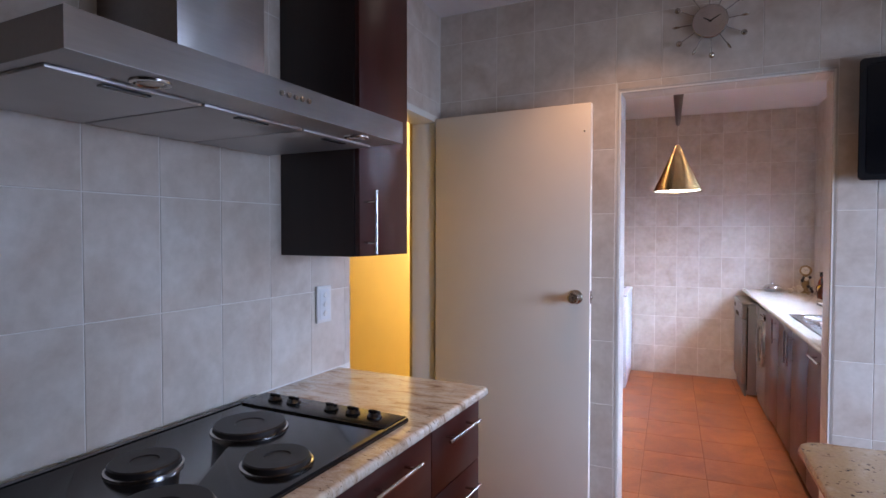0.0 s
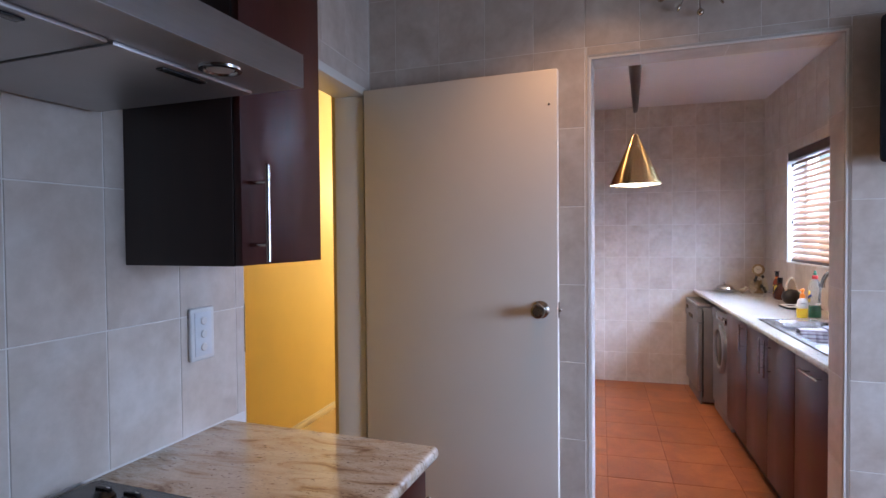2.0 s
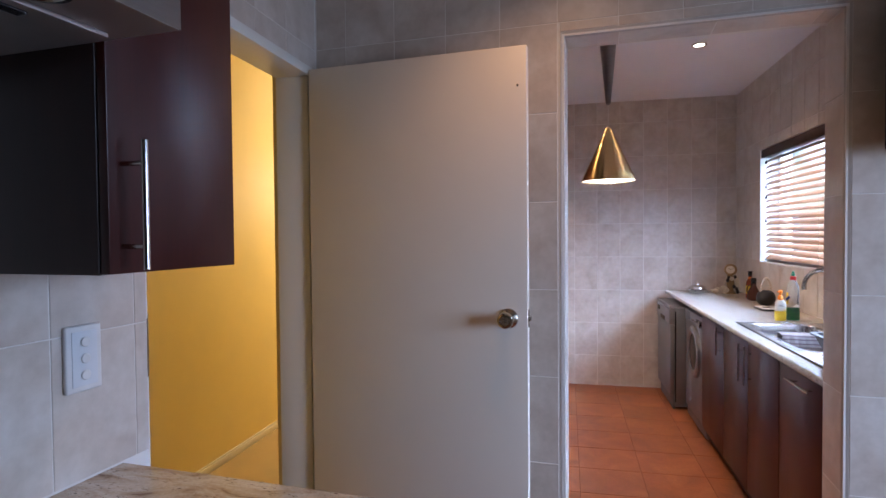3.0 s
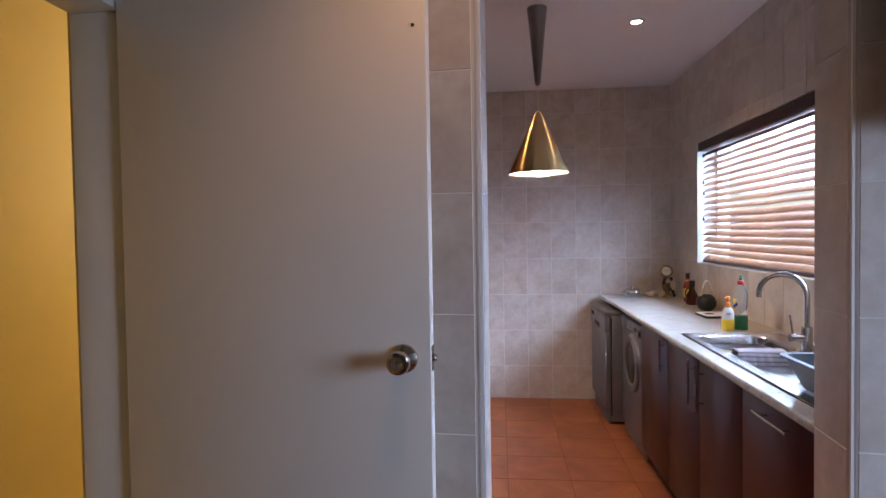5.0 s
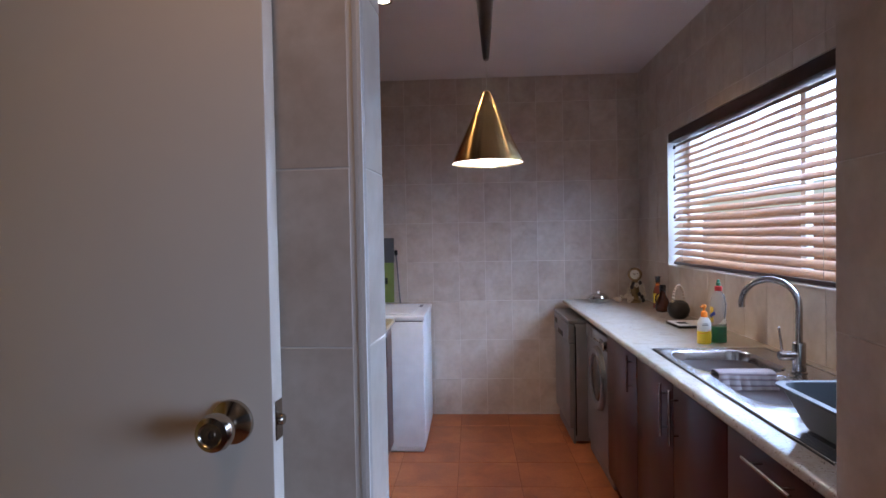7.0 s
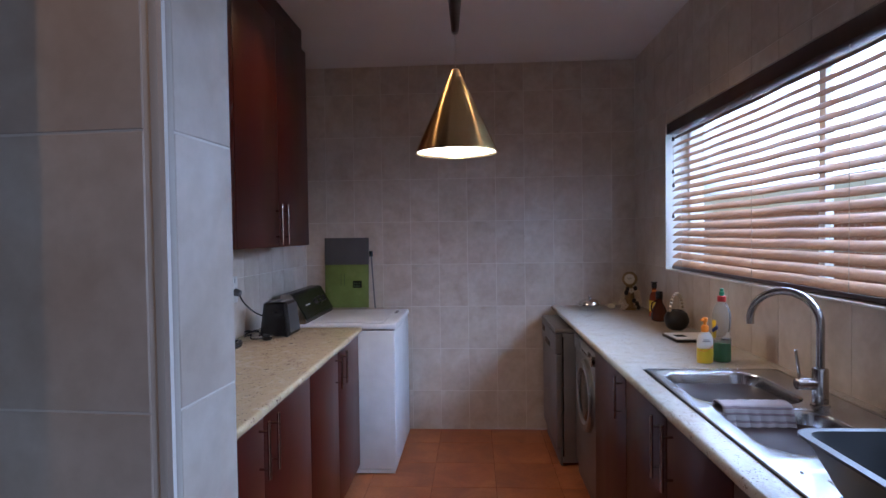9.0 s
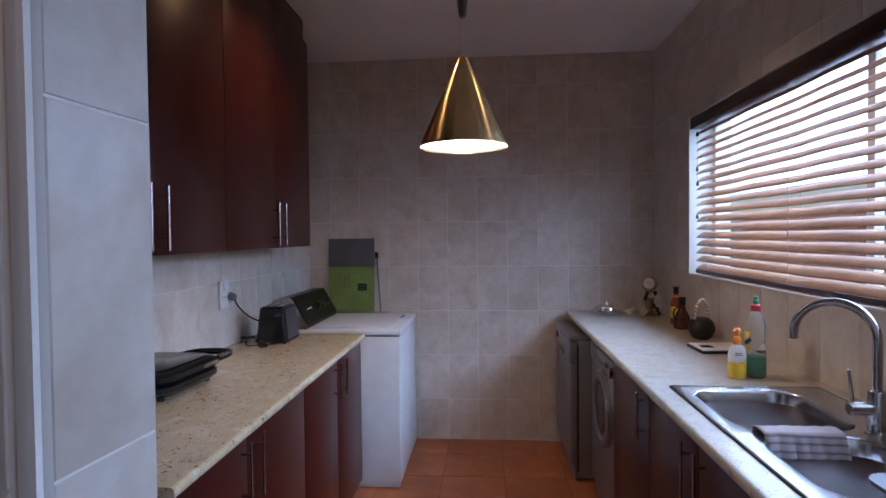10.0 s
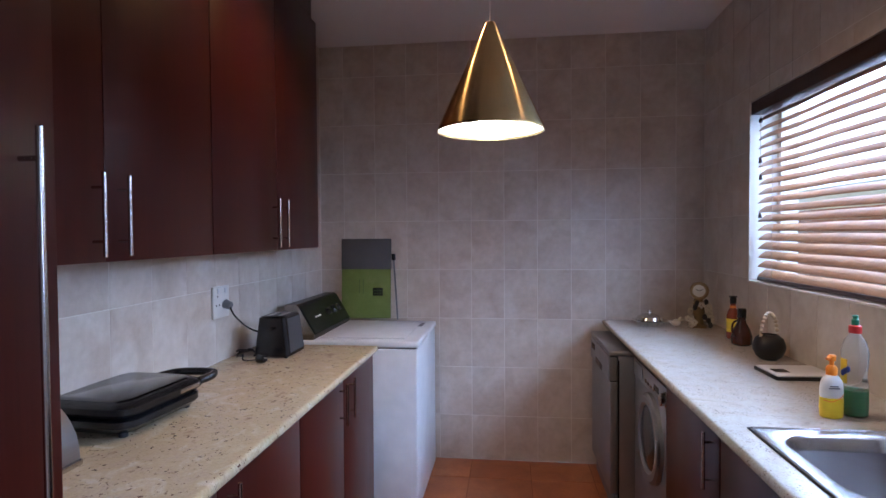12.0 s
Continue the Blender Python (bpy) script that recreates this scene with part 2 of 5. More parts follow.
def B(*dims, bevel=0.0, segs=2):
    return box(bmesh.new(), *dims, bevel=bevel, segs=segs)


def ring(center, normal, r, n, start=0.0, sx=1.0, sy=1.0):
    q = Vector(normal).normalized().to_track_quat("Z", "Y")
    return [Vector(center) + q @ Vector((r * sx * math.cos(start + 2 * math.pi * i / n), r * sy * math.sin(start + 2 * math.pi * i / n), 0)) for i in range(n)]


def skin(bm, loops, cap0=True, cap1=True, closed=True):
    """Faces between loops of equal length."""
    vl = [[bm.verts.new(p) for p in lp] for lp in loops]
    n = len(vl[0])
    for a, b in zip(vl, vl[1:]):
        for i in range(n if closed else n - 1):
            bm.faces.new((a[i], a[(i + 1) % n], b[(i + 1) % n], b[i]))
    if cap0:
        bm.faces.new(vl[0][::-1])
    if cap1:
        bm.faces.new(vl[-1])
    return bm


def rod(bm, a, b, r0, r1=None, n=14, chamfer=0.0):
    a, b = Vector(a), Vector(b)
    d = b - a
    r1 = r0 if r1 is None else r1
    if chamfer:
        u = d.normalized() * chamfer
        loops = [ring(a, d, r0 - chamfer, n), ring(a + u, d, r0, n), ring(b - u, d, r1, n), ring(b, d, r1 - chamfer, n)]
    else:
        loops = [ring(a, d, r0, n), ring(b, d, r1, n)]
    return skin(bm, loops)


def tube(bm, pts, r, n=10):
    pts = [Vector(p) for p in pts]
    loops = []
    up = None
    for i, p in enumerate(pts):
        d = (pts[min(i + 1, len(pts) - 1)] - pts[max(i - 1, 0)]).normalized()
        if up is None:
            up = d.orthogonal().normalized()
        up = (up - d * up.dot(d)).normalized()
        side = d.cross(up)
        loops.append([p + r * (math.cos(2 * math.pi * k / n) * up + math.sin(2 * math.pi * k / n) * side) for k in range(n)])
    return skin(bm, loops)


def lathe(bm, profile, at=(0, 0, 0), n=28, cap0=True, cap1=True, sx=1.0, sy=1.0):
    """Turns (radius, height) pairs about the upright axis through at."""
    x, y, z = at
    loops = [[(x + max(r, 1e-4) * sx * math.cos(2 * math.pi * i / n), y + max(r, 1e-4) * sy * math.sin(2 * math.pi * i / n), z + h) for i in range(n)] for r, h in profile]
    return skin(bm, loops, cap0, cap1)


def ball(bm, c, r, n=12, sx=1, sy=1, sz=1):
    return lathe(bm, [(r * math.sin(math.pi * k / 8), -r * sz * math.cos(math.pi * k / 8)) for k in range(9)], c, n, sx=sx, sy=sy)


def smooth_path(pts, steps=6):
    """A Catmull-Rom curve through the points."""
    p = [Vector(q) for q in pts]
    p = [p[0]] + p + [p[-1]]
    out = []
    for i in range(1, len(p) - 2):
        for k in range(steps):
            t = k / steps
            a, b, c, d = p[i - 1], p[i], p[i + 1], p[i + 2]
            out.append(0.5 * ((2 * b) + (c - a) * t + (2 * a - 5 * b + 4 * c - d) * t * t + (3 * b - a - 3 * c + d) * t * t * t))
    return out + [p[-2]]


def finish(bm, material, name, flat=False):
    bmesh.ops.recalc_face_normals(bm, faces=bm.faces)
    me = bpy.data.meshes.new(name)
    bm.to_mesh(me)
    bm.free()
    me.materials.append(material)
    if not flat:
        me.shade_smooth()
        me.set_sharp_from_angle(angle=radians(34))
    return me


def part(name, bm, material, parent=None, label="", flat=False):
    ob = new(name, finish(bm, material, name, flat))
    ob.parent = parent
    if parent is not None:
        ob.matrix_parent_inverse = parent.matrix_basis.inverted()
        p = parent
        while p.parent is not None:
            p = p.parent
        if p is not parent:
            ob.matrix_parent_inverse = Matrix.Translation(-Vector(p.matrix_basis.translation))
            ob.matrix_parent_inverse = Matrix.Identity(4)
    return tagged(ob, label)


def thing(name, base, label, category, group=""):
    ob = new(name)
    ob.empty_display_size = 0.1
    ob.matrix_basis = Matrix.Translation(base)
    return tagged(ob, label, category, group)


def setting(name, bm, material, label=""):
    return tagged(part(name, bm, material, None, label), kind="structure")


# ---- plan ----
XL, XR = -0.96, 1.45          # west and east faces of the scullery
YC, YB, YF = 2.85, 3.025, 6.357  # the dividing wall's two faces, the far wall
KX, KY = 2.62, -2.3           # kitchen's east and south walls
XK = -1.0                     # the hob wall, which stands 4.3 degrees askew
KM = Matrix.Translation((XK, 1.95, 0)) @ pose(0, 0, 0, 0, 0, -4.3) @ Matrix.Translation((-XK, -1.95, 0))
XD = -0.99                     # west face of the wall round the doorway
DM4 = Matrix.Translation((-0.045, YC, 0)) @ pose(0, 0, 0, 0, 0, -4.0) @ Matrix.Translation((0.045, -YC, 0))   # the dividing wall stands askew too
OX0, OX1, OZ = -0.039, 0.790, 2.117
YBL = 2.993                   # the far face at the opening's west side, where the wall is thinner
CK, CS = 2.63, 2.675
T = 0.002                     # how far the tiles stand proud of their bed
DY0, DY1, DZ = 2.012, 2.83, 2.045   # doorway in the west wall
WY0, WY1, WZ0, WZ1 = 3.10, 5.72, 1.207, 2.085


def cut_boxes(u0, u1, v0, v1, holes):
    """The rectangle less the holes, as rectangles."""
    out = [(u0, u1, v0, v1)]
    for a0, a1, b0, b1 in holes:
        nxt = []
        for c0, c1, d0, d1 in out:
            if a0 >= c1 or a1 <= c0 or b0 >= d1 or b1 <= d0:
                nxt.append((c0, c1, d0, d1))
                continue
            if a0 > c0:
                nxt.append((c0, a0, d0, d1))
            if a1 < c1:
                nxt.append((a1, c1, d0, d1))
            m0, m1 = max(a0, c0), min(a1, c1)
            if b0 > d0:
                nxt.append((m0, m1, d0, b0))
            if b1 < d1:
                nxt.append((m0, m1, b1, d1))
        out = nxt
    return out


def wall_x(name, x0, x1, y0, y1, z0, z1, holes, mat, label=""):
    bm = bmesh.new()
    for a, b, c, d in cut_boxes(y0, y1, z0, z1, holes):
        box(bm, x0, x1, a, b, c, d)
    return setting(name, bm, mat, label)


def wall_y(name, y0, y1, x0, x1, z0, z1, holes, mat, label=""):
    bm = bmesh.new()
    for a, b, c, d in cut_boxes(x0, x1, z0, z1, holes):
        box(bm, a, b, y0, y1, c, d)
    return setting(name, bm, mat, label)


wall_west = wall_x("wall_west", XL - 0.17, XL - T, 3.0, YF + 0.2, 0, 2.9, [], GROUT, "cream ceramic tiled wall")
wall_door = wall_x("wall_door", XL - 0.17, XD - T, DY0 - 0.012, 2.999, 0, 2.9, [(DY0 - 0.012, DY1 + 0.03, 0, DZ + 0.03)], GROUT, "cream ceramic tiled wall round a doorway")
wall_hob = wall_x("wall_hob", XK - 0.14, XK - T, KY - 0.2, 2.0, 0, 2.9, [], GROUT, "cream ceramic tiled wall behind the hob")
wall_hob.matrix_basis = KM
wall_divide = wall_y("wall_divide", YC + T, YB - T, XL - 0.165, KX + 0.1, 0, 2.9, [(OX0 - T, OX1 + T, 0, OZ + T)], GROUT, "cream ceramic tiled wall with an open passage")
wall_divide.matrix_basis = DM4
for v in wall_divide.data.vertices:
    if v.co.y > 2.95:
        v.co.y -= (YB - YBL) * min(2.0, (OX1 - v.co.x) / (OX1 - OX0))
wall_north = wall_y("wall_north", YF + T, YF + 0.2, XL - T, XR + 0.25, 0, 2.9, [], GROUT, "cream ceramic tiled end wall")
wall_east = wall_x("wall_east", XR + T, XR + 0.23, 2.84, YF, 0, 2.9, [(WY0, WY1, WZ0, WZ1)], GROUT, "cream ceramic tiled wall under and round a window")
wall_kitchen_east = wall_x("wall_kitchen_east", KX, KX + 0.2, KY, YC, 0, 2.9, [(0.70, 2.0, 0.98, 1.96)], DARKPAINT, "plain wall with a window")
wall_south = wall_y("wall_south", KY - 0.2, KY, -1.6, KX + 0.2, 0, 2.9, [], DARKPAINT, "plain kitchen wall")
wall_passage = wall_x("wall_passage", -2.335, -2.175, 1.4, 6.6, 0, 2.9, [], YELLOW, "yellow painted passage wall")
wall_passage_back = wall_x("wall_passage_back", XL - 0.188, XL - 0.171, 2.0, 6.6, 0, 2.9, [(DY0 - 0.012, DY1 + 0.03, 0, DZ + 0.03)], YELLOW, "yellow painted passage wall")
wall_passage_end = wall_y("wall_passage_end", 6.6, 6.7, -2.42, -1.1, 0, 2.9, [], YELLOW, "yellow painted passage wall")
wall_passage_start = wall_y("wall_passage_start", 1.4, 1.5, -2.42, -1.1, 0, 2.9, [], YELLOW, "yellow painted passage wall")
floor = setting("floor", B(XL - 0.6, KX, KY, YF + T, -0.2, -T), FLOOR_GROUT, "terracotta tiled floor")
setting("floor_passage", B(-2.19, XL - 0.189, 1.5, 6.6, -0.2, 0.0005), CARPET, "tan passage floor")
setting("threshold", B(-2.19, XL - 0.05, 2.03, 2.82, -0.2, 0.001), CARPET, "tan floor in the doorway")


def slab(a, b, z0, z1):
    """A slab whose one edge follows the dividing wall: a runs along y, b is the two y values of that edge."""
    x0, x1, y = a
    pts = [(x0, y), (x1, y), (x1, b[1]), (x0, b[0])]
    return skin(bmesh.new(), [[(px, py, z) for px, py in pts] for z in (z0, z1)])


setting("ceiling_kitchen", slab((-1.6, KX, KY), (3.03, 2.74), CK, 2.9), CEIL, "white painted ceiling")
setting("ceiling_scullery", slab((XL - T, XR + T, YF + T), (3.04, 2.87), CS, 2.899), CEIL, "white painted ceiling")
setting("ceiling_passage", B(-2.19, XL - 0.188, 1.5, 6.6, 2.75, 2.9), CEIL, "white passage ceiling")
setting("roof", B(-2.6, KX + 0.4, KY - 0.4, 6.9, 2.9, 3.0), PLASTER, "flat roof slab")

# outside the windows: added ground and wall, giving brown behind the lower slats
setting("ground", B(-60, 60, -60, 60, -0.45, -0.25), CARPET_OUT, "paved yard")
bm = B(4.4, 4.6, -6, 14, -0.25, 1.75, bevel=0.01)
setting("brown_backdrop_wall", bm, BRICK, "added brown brick wall that darkens the view behind the lower slats")

# skirting in the passage
bm = B(-2.175, -2.163, 1.5, 6.6, 0, 0.045, bevel=0.003)
box(bm, -2.175, -2.167, 1.5, 6.6, 0.045, 0.058, bevel=0.002)
setting("baseboard", bm, FRAMEP, "white painted skirting board")

# rounded trims on the passage's corners
def quarter(bm, cx, cy, r, a0, z0, z1, n=6):
    pts = [(cx, cy)] + [(cx + r * math.cos(a0 + math.pi / 2 * k / n), cy + r * math.sin(a0 + math.pi / 2 * k / n)) for k in range(n + 1)]
    skin(bm, [[(x, y, z) for x, y in pts] for z in (z0, z1)])


R = 0.016
for cx, cy, a in ((OX0 - R, YC + R, -math.pi / 2), (OX1 + R, YC + R, math.pi)):
    bm = bmesh.new()
    quarter(bm, cx, cy, R, a, 0, OZ + R)
    setting("trim", bm, EDGE, "pale rounded tile edge trim").matrix_basis = DM4
for y0, s in ((YC + R, -1),):
    bm = bmesh.new()
    pts = [(y0, OZ + R)] + [(y0 + s * R * math.sin(math.pi / 2 * k / 6), OZ + R - R * math.cos(math.pi / 2 * k / 6)) for k in range(7)]
    skin(bm, [[(x, y, z) for y, z in pts] for x in (OX0 - R, OX1 + R)])
    setting("trim", bm, EDGE, "pale rounded tile edge trim").matrix_basis = DM4

# door frame of the doorway to the passage
frame_t = thing("door_frame", (XL, DY1, 0), "white painted wooden door frame round the open doorway", "door frame")
for a, b in ((DY0 - 0.012, DY0), (DY1, DY1 + 0.03)):
    part("jamb", B(XD - 0.128, XD + 0.004 if a > 2.5 else XK - 0.004, a, b, 0, DZ, bevel=0.003), FRAMEP, frame_t)
part("head", B(XD - 0.128, XD + 0.012, DY0 - 0.012, DY1 + 0.03, DZ, DZ + 0.035, bevel=0.003), FRAMEP, frame_t)
bm = B(XK - 0.05, XK - 0.006, DY0, DY0 + 0.0025, 1.10, 1.26, bevel=0.0008)
box(bm, XK - 0.0038, XK - 0.0020, DY0 - 0.010, DY0 - 0.002, 1.11, 1.25, bevel=0.0004)
part("strike_plate", bm, NICKEL, frame_t, "dull metal strike plate")

# ---- the open door ----
door = thing("door", (-0.968, 2.842, 0), "cream painted flush door standing open against the tiled wall", "door")
DW = 0.815
bm = B(0.0, DW, -0.035, 0, 0.008, 2.060, bevel=0.004)
leaf = new("leaf", finish(bm, PAINT, "leaf"))
leaf.parent = door
DM = pose(0, 0, 0, 0, 0, -5.6)
leaf.matrix_basis = DM


def on_door(name, bm, mat, label=""):
    ob = new(name, finish(bm, mat, name))
    ob.parent = door
    ob.matrix_basis = DM
    return tagged(ob, label)


KXX, KZ = DW - 0.065, 1.160
bm = bmesh.new()
prof = [(0.034, 0.0), (0.033, 0.006), (0.026, 0.011), (0.014, 0.018), (0.013, 0.030), (0.020, 0.034), (0.026, 0.040), (0.0275, 0.050), (0.025, 0.059), (0.018, 0.062), (0.016, 0.059), (0.007, 0.059), (0.006, 0.062)]
q = Matrix.Translation((KXX, -0.035, KZ)) @ pose(0, 0, 0, 90, 0, 0)
skin(bm, [[q @ Vector((r * math.cos(2 * math.pi * i / 28), r * math.sin(2 * math.pi * i / 28), h)) for i in range(28)] for r, h in prof])
on_door("knob", bm, NICKEL, "round brushed nickel door knob with a keyhole")
# black sliver stands for the dark inside of the keyhole
bm = B(KXX - 0.0012, KXX + 0.0012, -0.0985, -0.096, KZ - 0.005, KZ + 0.005)
on_door("keyhole", bm, BLACK)
bm = B(DW, DW + 0.0015, -0.029, -0.006, KZ - 0.03, KZ + 0.03, bevel=0.0005)
on_door("latch_plate", bm, NICKEL, "metal latch plate in the door's edge")
bm = bmesh.new()
rod(bm, (DW, -0.0175, KZ), (DW + 0.010, -0.0175, KZ), 0.0085, n=16, chamfer=0.002)
on_door("latch", bm, NICKEL)
for z in (0.25, 1.03, 1.80):
    bm = bmesh.new()
    rod(bm, (-0.006, 0.006, z - 0.05), (-0.006, 0.006, z + 0.05), 0.006, n=12, chamfer=0.001)
    box(bm, -0.002, 0.0, -0.030, 0.002, z - 0.05, z + 0.05)
    on_door("hinge", bm, FRAMEP)
bm = bmesh.new()
lathe(bm, [(0.004, 0), (0.004, 0.002), (0.002, 0.003)], (0, 0, 0), 10)
bmesh.ops.transform(bm, matrix=Matrix.Translation((DW - 0.03, -0.035, 1.93)) @ pose(0, 0, 0, 90, 0, 0), verts=bm.verts)
on_door("screw", bm, NICKEL)


# ---- cabinets ----
def handle(x, y, z, length, face, upright=True, r=0.0054, gap=0.032, name="handle", parent=None):
    """A bar handle on a face that looks to +x (face 1) or -x (-1), centred at y, z."""
    bm = bmesh.new()
    h, p = length / 2, length / 2 - min(0.045, length * 0.18)
    cx = x + face * gap
    if upright:
        rod(bm, (cx, y, z - h), (cx, y, z + h), r, chamfer=0.001)
        ends = [(y, z - p), (y, z + p)]
    else:
        rod(bm, (cx, y - h, z), (cx, y + h, z), r, chamfer=0.001)
        ends = [(y - p, z), (y + p, z)]
    for yy, zz in ends:
        rod(bm, (x, yy, zz), (cx, yy, zz), r * 0.75, n=10)
    return part(name, bm, CHROME, parent, "brushed steel bar handle")


def cabinet(name, label, x0, x1, y0, y1, z0, z1, face, fronts, plinth=0.0, group="", gap=0.032):
    """fronts: (kind, y0, y1, z0, z1, handle y, handle z, handle length, upright). face: 1 looks to +x."""
    th = 0.018
    t = thing(name, ((x0 + x1) / 2, (y0 + y1) / 2, z0), label, "cabinet", group)
    if face > 0:
        part("body", B(x0, x1 - th - 0.002, y0, y1, z0 + plinth, z1, bevel=0.0015), CARCASS, t)
        fx0, fx1, hx = x1 - th, x1, x1
    else:
        part("body", B(x0 + th + 0.002, x1, y0, y1, z0 + plinth, z1, bevel=0.0015), CARCASS, t)
        fx0, fx1, hx = x0, x0 + th, x0
    if plinth:
        px = (x0, x1 - 0.06) if face > 0 else (x0 + 0.06, x1)
        part("plinth", B(px[0], px[1], y0, y1, z0, z0 + plinth), CARCASS, t)
    for kind, a, b, c, d, hy, hz, hl, up in fronts:
        f = part(kind, B(fx0, fx1, a + 0.0015, b - 0.0015, c + 0.0015, d - 0.0015, bevel=0.0018), CAB, t)
        handle(hx, hy, hz, hl, face, up, gap=gap, parent=f)
    return t


# west run in the scullery
GB = "base cabinets in a row"
GU = "wall cabinets in a row"
FW = -0.385
cabinet("base_cabinet", "dark red mahogany two-door base cabinet under the speckled granite worktop", XL, FW, 3.58, 4.49, 0, 0.878, 1,
        [("door", 3.58, 3.99, 0.11, 0.872, 3.95, 0.775, 0.185, True), ("door", 3.99, 4.49, 0.11, 0.872, 4.035, 0.775, 0.185, True)], 0.10, GB)
cabinet("base_cabinet", "dark red mahogany two-door base cabinet beside the white washing machine", XL, FW, 4.492, 5.435, 0, 0.878, 1,
        [("door", 4.492, 4.955, 0.11, 0.872, 4.905, 0.785, 0.165, True), ("door", 4.955, 5.435, 0.11, 0.872, 5.01, 0.785, 0.165, True)], 0.10, GB)
for a, s, b, h1, h2 in ((3.60, 4.078, 4.58, 4.035, 4.125), (4.582, 5.105, 5.62, 5.06, 5.15)):
    t = cabinet("wall_cabinet", "dark red mahogany two-door wall cabinet up to the ceiling", XL, -0.716, a, b, 1.385, 2.55, 1,
                [("door", a, s, 1.385, 2.55, h1, 1.503, 0.205, True), ("door", s, b, 1.385, 2.55, h2, 1.503, 0.205, True)], 0, GU)
    part("top_panel", B(XL, -0.730, a, b - 0.03, 2.551, CS - 0.001, bevel=0.0015), CAB, t)
t = cabinet("tall_cabinet", "tall dark red mahogany larder cabinet beside the passage opening", XL, -0.40, 3.085, 3.573, 0, CS - 0.002, 1,
            [("door", 3.085, 3.573, 0.11, 2.60, 3.510, 1.26, 0.69, True)], 0.10)
# east run under the sink
cabinet("base_cabinet", "narrow dark mahogany base cabinet with one door beside the washing machine", 0.865, XR, 4.438, 4.985, 0, 0.884, -1,
        [("door", 4.438, 4.985, 0.11, 0.878, 4.478, 0.79, 0.17, True)], 0.10, GB)
cabinet("base_cabinet", "dark mahogany two-door base cabinet under the sink", 0.865, XR, 3.55, 4.436, 0, 0.884, -1,
        [("door", 3.55, 3.983, 0.11, 0.878, 3.932, 0.767, 0.20, True), ("door", 3.983, 4.436, 0.11, 0.878, 4.028, 0.767, 0.20, True)], 0.10, GB)
cabinet("base_cabinet", "dark mahogany pull-out base cabinet under the draining board", 0.865, XR, 3.06, 3.548, 0, 0.884, -1,
        [("door", 3.06, 3.548, 0.11, 0.878, 3.285, 0.842, 0.22, False)], 0.10)
# kitchen run under the hob
for a, b, hy in ((1.565, 1.905, 1.73), (1.12, 1.563, 1.345), (0.60, 1.118, 0.86), (0.0, 0.598, 0.30)):
    t = cabinet("drawer_cabinet", "red mahogany drawer cabinet under the hob worktop", XK, -0.402, a, b, 0, 0.905, 1,
            [("drawer", a, b, 0.70, 0.898, hy, 0.852, 0.22, False), ("drawer", a, b, 0.41, 0.70, hy, 0.64, 0.22, False), ("drawer", a, b, 0.11, 0.41, hy, 0.35, 0.22, False)], 0.10, "drawer cabinets under the hob")
    t.matrix_basis = KM @ t.matrix_basis
t = cabinet("wall_cabinet", "dark mahogany narrow wall cabinet beside the cooker hood", XK, -0.682, 1.613, 1.908, 1.382, CK - 0.002, 1,
            [("door", 1.613, 1.908, 1.382, CK - 0.004, 1.640, 1.490, 0.20, True)], gap=0.045)
t.matrix_basis = KM @ t.matrix_basis


# ---- worktops ----
def edge_profile(x, z, th, s, r=0.012):
    """The rounded front edge at x, out to side s, top at z."""
    pts = []
    for k in range(7):
        a = math.pi / 2 * k / 6
        pts.append((x - s * r + s * r * math.sin(a), z - r + r * math.cos(a)))
    for k in range(7):
        a = math.pi / 2 * k / 6
        pts.append((x - s * r + s * r * math.cos(a), z - th + r - r * math.sin(a)))
    return pts


def worktop(name, xf, xb, y0, y1, z, th, s, mat, label, holes=()):
    """A stone top with a rounded front edge at xf (towards s)."""
    t = thing(name, ((xf + xb) / 2, (y0 + y1) / 2, z - th), label, "worktop")
    bm = bmesh.new()
    fx = xf - s * 0.03
    pts = [(fx, z)] + edge_profile(xf, z, th, s) + [(fx, z - th)]
    skin(bm, [[(x, y, zz) for x, zz in pts] for y in (y0, y0 + 0.004, y1 - 0.004, y1)])
    part("front_edge", bm, mat, t)
    bm = bmesh.new()
    a, b = min(fx, xb), max(fx, xb)
    for c0, c1, d0, d1 in cut_boxes(a, b, y0, y1, holes):
        box(bm, c0, c1, d0, d1, z - th, z)
    bmesh.ops.remove_doubles(bm, verts=bm.verts, dist=1e-5)
    part("slab", bm, mat, t)
    return t


SX0, SX1, SY0, SY1 = 0.922, 1.395, 3.16, 4.378
ZC = 0.920
worktop("worktop", 0.838, XR, 2.962, 6.30, ZC, 0.030, -1, GRANITE_SHEEN, "speckled granite worktop round the sink, paled to stand for window sheen", [(SX0 + 0.02, SX1 - 0.02, SY0 + 0.02, SY1 - 0.02)])
worktop("worktop", -0.362, XL, 3.578, 5.440, 0.910, 0.030, 1, GRANITE2, "pale speckled granite worktop with small appliances")
bm_t = worktop("worktop", -0.378, XK, -0.5, 1.925, 0.937, 0.030, 1, GRANITE, "cream granite worktop with brown veins round the hob")
bm_t.matrix_basis = KM @ bm_t.matrix_basis
